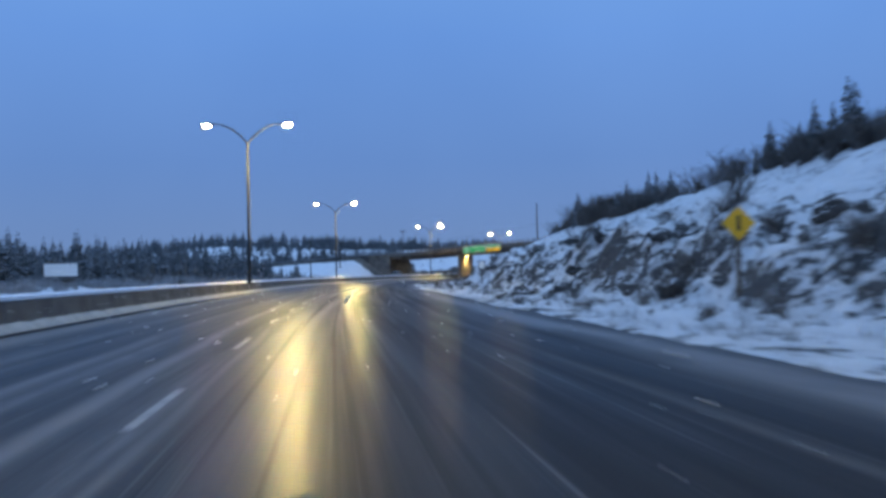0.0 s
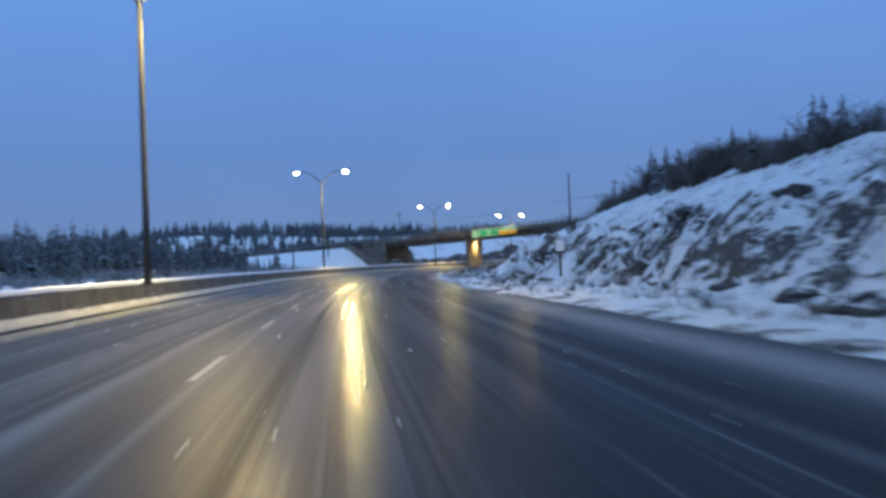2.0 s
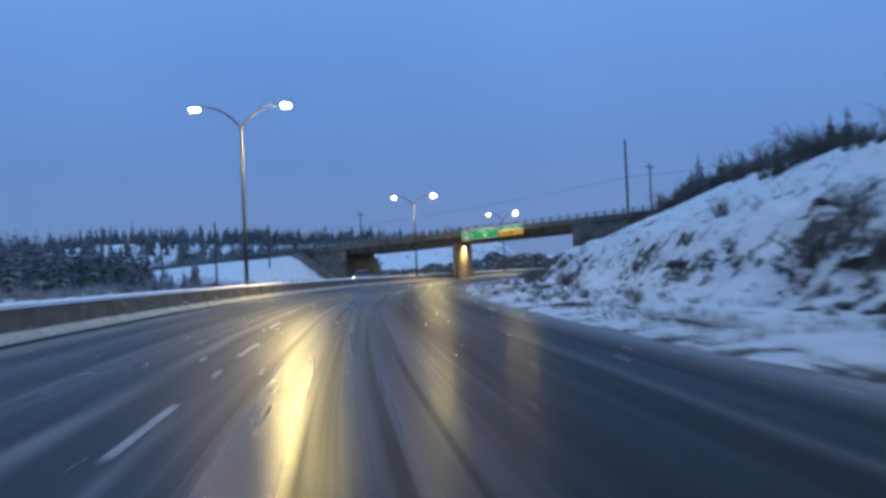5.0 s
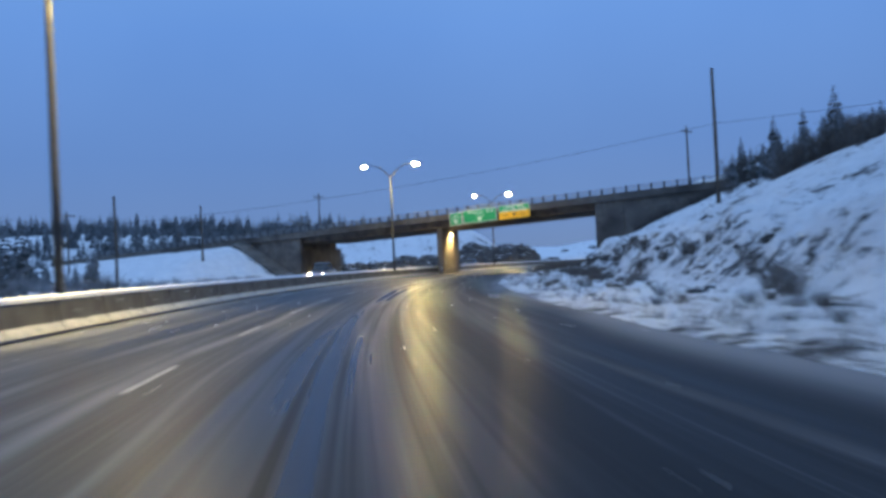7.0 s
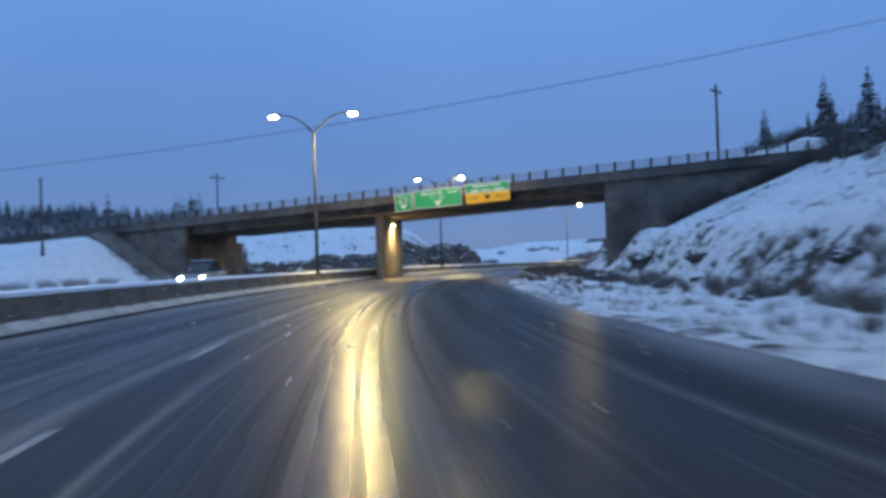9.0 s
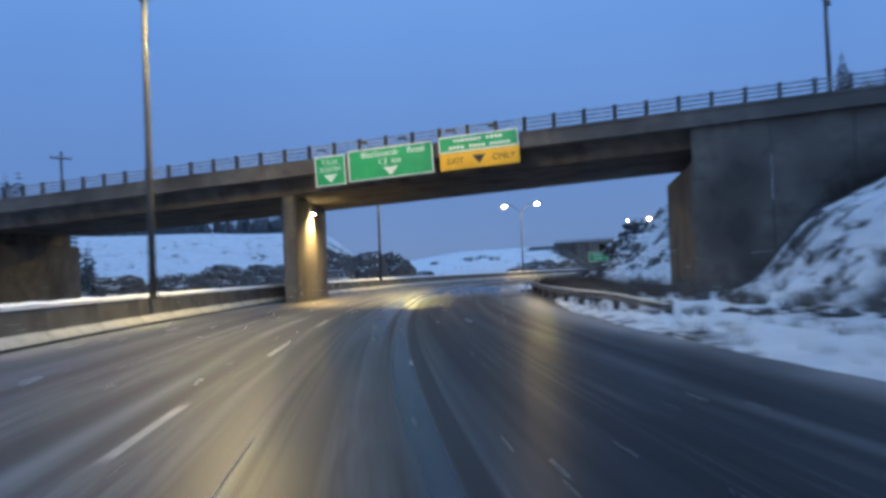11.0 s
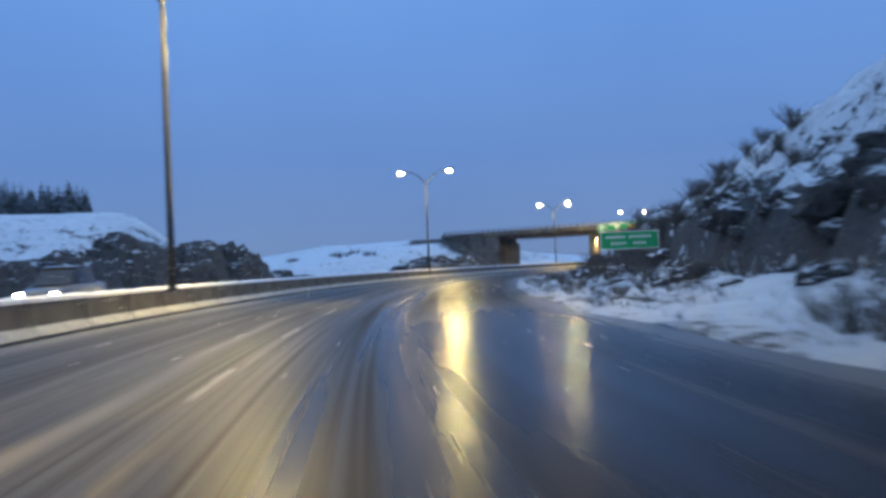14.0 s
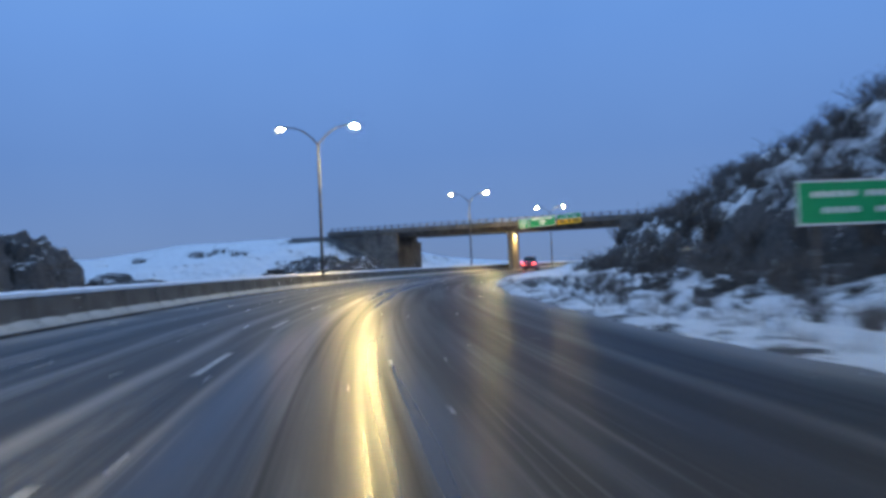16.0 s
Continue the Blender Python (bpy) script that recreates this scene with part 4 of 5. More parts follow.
def utility_pole(x, y, h, base, turn=0.0, arm=True):
    ob = empty("utility_pole", pose(x, y, base, 0, 0, turn), "tall weathered wooden utility pole", "utility pole", "utility poles")
    bm = bmesh.new()
    tube(bm, [(0, 0, -0.5), (0.02, 0.01, h * 0.5), (0.0, 0.03, h)], [0.17, 0.14, 0.11], 9)
    part("pole", bm, M_WOOD, ob, smooth=True)
    if arm:
        bm = bmesh.new()
        box(bm, -1.2, 1.2, -0.06, 0.06, h - 0.75, h - 0.62, 0.01)
        part("crossarm", bm, M_WOOD, ob)
        for x_ in (-1.05, -0.45, 0.45, 1.05):
            bm = bmesh.new()
            tube(bm, [(x_, 0, h - 0.62), (x_, 0, h - 0.52), (x_, 0, h - 0.44)], [0.03, 0.05, 0.03], 8)
            part("insulator", bm, M_STEEL, ob)
    return ob


UP = [(48.7, 176.3, 9.6, 4.75, False), (13.0, 245.0, 7.2, None, False), (33.2, 281.0, 14.5, None, True), (-14, 246, 9.0, None, True), (-6, 262, 9.0, None, True), (72.5, 222.0, 9.0, None, True)]
for x, y, h, base, arm in UP:
    utility_pole(x, y, h, ground_z(x, y) if base is None else base, 30, arm)


def wire(a, b, sag, r=0.014):
    a, b = Vector(a), Vector(b)
    bm = bmesh.new()
    pts = [a.lerp(b, k / 24) - Vector((0, 0, sag * 4 * (k / 24) * (1 - k / 24))) for k in range(25)]
    tube(bm, pts, r, 6)
    ob = part("overhead_wire", bm, M_BLACK)
    return tagged(ob, "thin black overhead wire across the highway", "wire", "overhead wires")


top_r = Vector((48.7, 176.3, 10.4))
top_l = Vector((5.5, 206.2, 6.3))
utility_pole(top_l.x, top_l.y, 8.8 - ground_z(top_l.x, top_l.y), ground_z(top_l.x, top_l.y), 30, False)
wire(top_r, top_l, 0.85)
wire(top_l, (-14, 246, ground_z(-14, 246) + 8.5), 0.6)
wire(top_r, (95, 138, 15), 1.0)

# ---- rocks ----
M_SROCK = snow_material("snowy_rock", 0.22)


def rock_mesh(seed, sx, sy, sz, sub=3, jag=0.45):
    bm = bmesh.new()
    bmesh.ops.create_icosphere(bm, subdivisions=sub, radius=1.0)
    for v in bm.verts:
        p = v.co.copy()
        q = p * 1.3 + Vector((seed * 7.1, seed * 3.3, 0))
        r = 1 + jag * noise.noise(q) + jag * 0.5 * noise.noise(q * 2.3) + jag * 0.4 * noise.noise(q * 5.0) + jag * 0.25 * noise.noise(q * 11.0)
        # blocky fracture
        p = Vector((round(p.x * 2.2) / 2.2 * 0.18 + p.x * 0.82, round(p.y * 2.2) / 2.2 * 0.18 + p.y * 0.82, round(p.z * 2.4) / 2.4 * 0.25 + p.z * 0.75))
        v.co = Vector((p.x * r * sx, p.y * r * sy, p.z * r * sz))
    me = mesh_of(bm, "rock")
    me.materials.append(M_SROCK)
    return me


rng = random.Random(5)
ROCKS = [rock_mesh(i, 1.0, 0.8, 0.6) for i in range(6)]


def boulder(s, off, size, label="dark rock boulder dusted with snow"):
    ob = new("boulder", ROCKS[rng.randrange(6)])
    ob.matrix_world = stand(s, off, size * 0.12, rng.uniform(0, 360)) @ Matrix.Diagonal((size, size * rng.uniform(0.7, 1.1), size * rng.uniform(0.6, 1.0), 1))
    return tagged(ob, label, "rock", "boulders in the cutting")


for i in range(70):
    boulder(rng.uniform(20, 205), rng.uniform(9.5, 16.5), rng.choice((0.3, 0.45, 0.6, 0.85)))
for i in range(30):
    boulder(rng.uniform(256, 312), rng.uniform(9.3, 12.8), rng.choice((0.25, 0.4, 0.6, 0.85)), "small broken rock lying in snow")
for i in range(26):
    boulder(rng.uniform(256, 283), rng.uniform(13.0, 16.0), rng.choice((0.5, 0.8, 1.2, 1.6)))
for i in range(16):
    boulder(rng.uniform(202, 240), rng.uniform(8.8, 11.5), rng.uniform(0.2, 0.5), "small broken rock lying in snow")


def outcrop(x, y, turn, sx, sy, sz, seed, label):
    me = rock_mesh(seed, sx, sy, sz, 5, 0.24)
    ob = new("rock_outcrop", me)
    ob.matrix_world = pose(x, y, ground_z(x, y), 0, 0, turn)
    return tagged(ob, label, "rock", "rock outcrops")


for i, (s_, off_, sx, sy, sz) in enumerate([(341, -35, 6.5, 3.4, 5.0), (331, -35, 7.5, 3.2, 4.8), (319, -35, 8, 3.0, 5.2), (308, -34, 6, 3.0, 3.6), (296, -33, 6, 2.6, 3.4), (284, -32, 6.5, 2.4, 3.0), (272, -31, 6, 2.2, 2.6), (258, -30, 5, 2.0, 1.8)]):
    v_ = at(s_, off_)
    outcrop(v_.x, v_.y, 90 - heading(s_), sx, sy, sz, 20 + i, "long dark rock outcrop topped with snow")
for i, (s_, off_, sx, sy, sz) in enumerate([(398, -29, 9, 4, 3.4), (386, -28, 7, 3, 2.2), (408, -27, 8, 3, 2.6), (372, -46, 5, 2, 1.6), (380, -60, 6, 2, 1.8), (362, -58, 4, 2, 1.4)]):
    v_ = at(s_, off_)
    outcrop(v_.x, v_.y, 90 - heading(s_), sx, sy, sz, 40 + i, "low dark rock mound in a snowfield")

# a stretched outcrop stands in for the dark line of a ditch
outcrop(115.5, 371.0, 52, 13.0, 0.8, 0.7, 61, "long low dark ridge standing in for a ditch across a snowfield")

# ---- trees and bushes ----


def spruce_meshes(seed, h):
    r = random.Random(seed)
    bm = bmesh.new()
    tube(bm, [(0, 0, -0.4), (0.03, 0.0, h * 0.5), (0, 0.02, h * 0.97)], [0.035 * h * 0.5, 0.02 * h * 0.5, 0.01], 6)
    trunk = mesh_of(bm, "trunk")
    trunk.materials.append(M_BARK)
    bm = bmesh.new()
    z = h * r.uniform(0.06, 0.14)
    while z < h * 0.98:
        f = 1 - z / h
        reach = h * 0.23 * (f ** 0.8) * r.uniform(0.75, 1.15) + 0.08
        n = 6 + int(5 * f)
        a0 = r.uniform(0, 6.3)
        for k in range(n):
            if r.random() < 0.12:
                continue
            a = a0 + 6.283 * k / n + r.uniform(-0.25, 0.25)
            L = reach * r.uniform(0.6, 1.15)
            d = Vector((math.cos(a), math.sin(a), 0))
            sd = Vector((-d.y, d.x, 0))
            drop = L * r.uniform(0.15, 0.5)
            w = L * r.uniform(0.22, 0.36)
            base = Vector((0, 0, z + 0.05 * h * 0.2))
            tip = base + d * L - Vector((0, 0, drop))
            mid = base + d * L * 0.55 - Vector((0, 0, drop * 0.35))
            v0 = bm.verts.new(base)
            v1 = bm.verts.new(mid + sd * w)
            v2 = bm.verts.new(tip)
            v3 = bm.verts.new(mid - sd * w)
            v4 = bm.verts.new(mid + Vector((0, 0, w * 0.5)))
            v5 = bm.verts.new(mid - Vector((0, 0, w * 0.9)))
            for tri in ((v0, v1, v4), (v1, v2, v4), (v2, v3, v4), (v3, v0, v4), (v0, v5, v1), (v1, v5, v2), (v2, v5, v3), (v3, v5, v0)):
                bm.faces.new(tri)
        z += h * r.uniform(0.035, 0.06)
    crown = mesh_of(bm, "crown")
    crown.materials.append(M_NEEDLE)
    return trunk, crown


SPRUCE = [spruce_meshes(i, h) for i, h in enumerate((5.0, 6.2, 7.2, 4.2, 5.6, 3.2))]


def spruce(x, y, size, label, group, z=None):
    t, c = SPRUCE[rng.randrange(6)]
    ob = empty("spruce_tree", pose(x, y, ground_z(x, y) - 0.1 if z is None else z, 0, 0, rng.uniform(0, 360)) @ Matrix.Diagonal((size, size, size, 1)), label, "tree", group)
    part("trunk", t, None, ob)
    part("crown", c, None, ob)
    return ob


for i in range(80):
    s_ = 20 + 178 * rng.random() ** 0.75
    off_ = -rng.uniform(37.5, 43)
    v_ = at(s_, off_)
    spruce(v_.x, v_.y, rng.uniform(0.65, 1.1), "dark green spruce at the edge of woods, frosted and haze-paled", "spruces of the far wood")
# the wood behind them, one mass
wv, wf = [], []
for i in range(1400):
    s_ = rng.uniform(20, 330)
    off_ = -rng.uniform(80, 125) - 70 * sm(235, 300, s_)
    if i % 5:
        s_ = 5 + 195 * rng.random() ** 0.7
        off_ = -rng.uniform(40, 68)
    v_ = at(s_, off_)
    t_, c_ = SPRUCE[rng.randrange(6)]
    k_s, a_, z_ = rng.uniform(0.7, 1.15), rng.uniform(0, 6.28), height(s_, off_) - 0.2
    ca, sa = math.cos(a_) * k_s, math.sin(a_) * k_s
    n0 = len(wv)
    wv += [(v_.x + q.co.x * ca - q.co.y * sa, v_.y + q.co.x * sa + q.co.y * ca, z_ + q.co.z * k_s) for q in c_.vertices]
    wf += [tuple(n0 + j for j in p.vertices) for p in c_.polygons]
# and the close wood on the hill past the overpass
for i in range(420):
    x_ = 78 - 76 * rng.random()
    y_ = 359 + 0.2 * (78 - x_) + rng.uniform(0, 16)
    t_, c_ = SPRUCE[rng.randrange(6)]
    k_s, a_, z_ = rng.uniform(0.55, 0.95), rng.uniform(0, 6.28), ground_z(x_, y_) - 0.2
    ca, sa = math.cos(a_) * k_s, math.sin(a_) * k_s
    n0 = len(wv)
    wv += [(x_ + q.co.x * ca - q.co.y * sa, y_ + q.co.x * sa + q.co.y * ca, z_ + q.co.z * k_s) for q in c_.vertices]
    wf += [tuple(n0 + j for j in p.vertices) for p in c_.polygons]
# spruces and brush behind the approach to the first overpass
rng_a = random.Random(17)
stands = [(O1 @ Vector((rng_a.uniform(-79, -27), rng_a.uniform(12.8, 19), 0)), rng_a.uniform(0.75, 1.15)) for i in range(330)]
# the end of the wood beside the road, thinning out
stands += [(Vector((-14 + 17 * rng_a.random() ** 1.4, rng_a.uniform(198, 224), 0)), rng_a.uniform(0.4, 0.8)) for i in range(60)]
# the wooded hill beyond the first overpass
stands += [(Vector((rng_a.uniform(-75, 16), rng_a.uniform(326, 396), 0)), rng_a.uniform(0.55, 1.0)) for i in range(430)]
for q_, k_s in stands:
    t_, c_ = SPRUCE[rng_a.randrange(6)]
    a_, z_ = rng_a.uniform(0, 6.28), ground_z(q_.x, q_.y) - 0.2
    ca, sa = math.cos(a_) * k_s, math.sin(a_) * k_s
    n0 = len(wv)
    wv += [(q_.x + q.co.x * ca - q.co.y * sa, q_.y + q.co.x * sa + q.co.y * ca, z_ + q.co.z * k_s) for q in c_.vertices]
    wf += [tuple(n0 + j for j in p.vertices) for p in c_.polygons]
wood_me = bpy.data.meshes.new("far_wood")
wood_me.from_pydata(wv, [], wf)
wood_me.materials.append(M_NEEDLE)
tagged(new("far_wood", wood_me), "dense spruce wood beyond the road, frosted and haze-paled", "wood", kind="stuff")
for i in range(170):
    s_ = rng.uniform(15, 205)
    if nz(s_ * 0.07, 77.0) + rng.uniform(-0.12, 0.12) < 0.04:
        continue
    v_ = at(s_, rng.uniform(25.0, 33))
    spruce(v_.x, v_.y, rng.uniform(0.35, 0.72), "dark spruce on the snowy ridge", "spruces on the ridge")
for x_, y_, k_ in ((88.4, 234.9, 1.35), (84.6, 221.5, 1.05), (86.0, 224.6, 0.7), (87.0, 219.6, 0.8), (88.2, 217.0, 0.95), (90.9, 215.8, 0.7), (92.9, 214.6, 0.85), (94.4, 211.6, 0.75), (96.5, 211.0, 1.0), (98.0, 208.2, 0.7), (99.1, 207.0, 0.9), (90.0, 218.9, 0.6), (101.0, 206.0, 0.8), (103.4, 203.0, 0.9)):
    spruce(x_, y_, k_, "dark spruce on the hilltop behind the overpass", "spruces behind the overpass")
for i in range(110):
    x_ = 78.5 - 70 * rng.random() ** 1.7
    spruce(x_, 357 + 0.2 * (78 - x_) + rng.uniform(0, 6), rng.uniform(0.5, 0.85), "dark spruce on a snowy hill", "spruces on the hill")


def bush_mesh(seed):
    r = random.Random(seed)
    bm = bmesh.new()
    for k in range(44):
        a, lean = r.uniform(0, 6.283), r.uniform(0.1, 0.9)
        h = r.uniform(0.5, 1.2)
        p0 = Vector((r.uniform(-0.25, 0.25), r.uniform(-0.25, 0.25), -0.1))
        p1 = p0 + Vector((math.cos(a) * lean * 0.5 * h, math.sin(a) * lean * 0.5 * h, h * 0.6))
        p2 = p1 + Vector((math.cos(a) * lean * 0.5 * h + r.uniform(-0.15, 0.15), math.sin(a) * lean * 0.5 * h + r.uniform(-0.15, 0.15), h * 0.45))
        tube(bm, [p0, p1, p2], [0.014, 0.010, 0.004], 3, False)
        for j in range(3):
            q0 = p1.lerp(p2, r.random())
            q1 = q0 + Vector((r.uniform(-0.3, 0.3), r.uniform(-0.3, 0.3), r.uniform(0.05, 0.3)))
            tube(bm, [q0, q1], [0.008, 0.004], 3, False)
    me = mesh_of(bm, "bush")
    me.materials.append(M_TWIG)
    return me


BUSH = [bush_mesh(i) for i in range(4)]


def bush(s, off, size, label="leafless dark brown bush in snow"):
    ob = new("bush", BUSH[rng.randrange(4)])
    ob.matrix_world = stand(s, off, 0.05, rng.uniform(0, 360)) @ Matrix.Diagonal((size * 1.3, size * 1.3, size, 1))
    return tagged(ob, label, "bush", "bushes on the slope")


for i in range(90):
    bush(rng.uniform(15, 205), rng.uniform(24.5, 31), rng.uniform(0.8, 1.9))
for i in range(50):
    s_, off_, k_ = rng.uniform(18, 205), rng.uniform(10.5, 17), rng.uniform(0.5, 1.2)
    far = sm(140, 160, s_)
    bush(s_, off_ - far * 0.55 * (off_ - 10.5), k_ * (1 - 0.45 * far))
for i in range(46):
    bush(rng.uniform(262, 340), rng.uniform(12.6, 22), rng.uniform(0.4, 0.9))
for i in range(44):
    bush(rng.uniform(262, 312), rng.uniform(9.4, 13), rng.uniform(0.35, 0.75), "dark leafless brush at the rock's foot")
for i in range(36):
    bush(rng.uniform(214, 246), rng.uniform(7.0, 10.5), rng.uniform(0.35, 0.8), "dead brown brush under the overpass")
for x_, y_ in ((138.4, 402.6), (142.4, 402.4), (140.2, 391.2), (137.0, 396.8), (129.2, 404.0)):
    for k_ in range(3):
        q_x, q_y = x_ + (k_ - 1) * 0.9, y_ + rng.uniform(-0.5, 0.5)
        ob = new("bush", BUSH[rng.randrange(4)])
        ob.matrix_world = pose(q_x, q_y, ground_z(q_x, q_y) - 0.05, 0, 0, rng.uniform(0, 360)) @ Matrix.Diagonal((1.1, 1.1, rng.uniform(0.7, 1.0), 1))
        tagged(ob, "low dark shrub on the open snowfield", "bush", "shrubs on the snowfield")
for i in range(36):
    bush(rng.uniform(100, 200), -rng.uniform(26, 54), rng.uniform(0.7, 1.6), "frosted leafless bush on the far verge")

# the scrub behind them on the ridge, too dense to count
sv, sf = [], []
for i in range(1300):
    s_ = rng.uniform(12, 208)
    if nz(s_ * 0.07, 77.0) + rng.uniform(-0.08, 0.08) < 0.04:
        continue
    off_ = rng.uniform(25.2, 30.5)
    z_ = height(s_, off_) - 0.05
    v_ = at(s_, off_)
    k_s, a_ = rng.uniform(0.6, 1.3) * (0.55 + 1.5 * max(0.0, nz(s_ * 0.17, 81.0) + 0.3)), rng.uniform(0, 6.28)
    ca, sa = math.cos(a_) * k_s * 1.2, math.sin(a_) * k_s * 1.2
    b_ = BUSH[rng.randrange(4)]
    n0 = len(sv)
    sv += [(v_.x + q.co.x * ca - q.co.y * sa, v_.y + q.co.x * sa + q.co.y * ca, z_ + q.co.z * k_s) for q in b_.vertices]
    sf += [tuple(n0 + j for j in p.vertices) for p in b_.polygons]
for i in range(150):
    a_p, b_p = HILLTOP[0] if i % 4 == 0 else HILLTOP[1]
    q_ = a_p.lerp(b_p, rng.random()) + Vector((rng.uniform(-2, 2), rng.uniform(-2, 2)))
    z_ = ground_z(q_.x, q_.y) - 0.05
    k_s, a_ = rng.uniform(0.8, 1.8), rng.uniform(0, 6.28)
    ca, sa = math.cos(a_) * k_s * 1.2, math.sin(a_) * k_s * 1.2
    b_ = BUSH[rng.randrange(4)]
    n0 = len(sv)
    sv += [(q_.x + q.co.x * ca - q.co.y * sa, q_.y + q.co.x * sa + q.co.y * ca, z_ + q.co.z * k_s) for q in b_.vertices]
    sf += [tuple(n0 + j for j in p.vertices) for p in b_.polygons]
scrub_me = bpy.data.meshes.new("ridge_scrub")
scrub_me.from_pydata(sv, [], sf)
scrub_me.materials.append(M_TWIG)
tagged(new("ridge_scrub", scrub_me), "dense dark leafless scrub along the ridge", "scrub", kind="stuff")

# dead grass and twigs that stick out of the snow of the verges
gv, gf = [], []
for i in range(7500):
    if i % 4:
        s_ = rng.uniform(8, 330)
        off_ = edge(s_) + 0.8 + abs(rng.gauss(0, 2.6))
    else:
        s_ = rng.uniform(20, 330)
        off_ = rng.uniform(8, 24)
    if nz(s_ * 0.22, off_ * 0.5, 3.0) < -0.08:
        continue
    z_ = height(s_, off_)
    v_ = at(s_, off_, z_ - 0.03)
    for j in range(5):
        a_, h_ = rng.uniform(0, 6.28), rng.uniform(0.08, 0.34)
        w_ = rng.uniform(0.006, 0.014)
        b_ = Vector((v_.x + rng.uniform(-0.12, 0.12), v_.y + rng.uniform(-0.12, 0.12), v_.z))
        t_ = b_ + Vector((math.cos(a_) * h_ * 0.7, math.sin(a_) * h_ * 0.7, h_))
        sd = Vector((-math.sin(a_), math.cos(a_), 0)) * w_
        n0 = len(gv)
        gv += [tuple(b_ - sd), tuple(b_ + sd), tuple(t_)]
        gf.append((n0, n0 + 1, n0 + 2))
grass_me = bpy.data.meshes.new("dead_grass")
grass_me.from_pydata(gv, [], gf)
grass_me.materials.append(M_TWIG)
tagged(new("dead_grass", grass_me), "dead brown grass tufts poking through snow", "grass", kind="stuff")

# ---- added lamps that brighten the overhead signs in place of headlights ----


def sign_fill_light(base, u, z, width):
    ob = empty("sign_fill_light", base @ pose(u, -1.5, z), "slim added lamp on an arm to brighten a sign", "sign lamp", "sign lamps")
    bm = bmesh.new()
    tube(bm, [(0, 0.02, -0.35), (0, -0.25, 0.08), (0, -1.25, 0.14)], 0.025, 8)
    part("arm", bm, M_STEEL, ob, smooth=True)
    bm = bmesh.new()
    box(bm, -0.24, 0.24, -1.38, -1.2, 0.1, 0.19, 0.02)
    part("housing", bm, M_STEEL, ob)
    ld = bpy.data.lights.new("sign_fill_lamp", "AREA")
    ld.shape, ld.size, ld.size_y, ld.energy, ld.color = "RECTANGLE", 0.5, 0.12, 6.5 * width, (1.0, 0.93, 0.75)
    ld.spread = radians(150)
    lo = new("sign_fill_lamp", ld)
    lo.parent = ob
    lo.matrix_basis = look((0, -1.29, 0.085), (0, -0.25, -1.1))
    return ob


for u_, z_, w_ in ((3.92, 5.95, 0.8), (6.2, 6.15, 1.1), (8.3, 6.2, 1.1), (10.8, 6.35, 1.1), (12.9, 6.42, 1.1)):
    sign_fill_light(O1, u_, z_ + 1.62, w_)

# ---- oncoming cars beyond the barrier, standing as in mid-drive ----
M_CARPAINT = material("grey_car_paint", (0.05, 0.055, 0.06), (0.09, 0.095, 0.10), 2.0, (0.25, 0.4), 0.3, bump=0.0, coat=0.6)
M_GLASS = material("dark_car_glass", (0.01, 0.011, 0.013), (0.02, 0.021, 0.024), 2.0, (0.05, 0.1), bump=0.0)
M_TYRE = material("tyre_rubber", (0.012, 0.012, 0.012), (0.03, 0.03, 0.03), 9.0, (0.8, 0.9), bump=0.1)
M_HEAD = glow("lit_headlight", (1.0, 0.88, 0.62), 160.0)
M_TAIL = glow("lit_tail_light", (1.0, 0.05, 0.04), 45.0)


def loft(bm, rings):
    vs = [[bm.verts.new(p) for p in r] for r in rings]
    n_ = len(vs[0])
    for a, b in zip(vs, vs[1:]):
        for k in range(n_):
            bm.faces.new((a[k], a[(k + 1) % n_], b[(k + 1) % n_], b[k]))
    bm.faces.new(vs[0][::-1])
    bm.faces.new(vs[-1])
    bmesh.ops.recalc_face_normals(bm, faces=bm.faces)


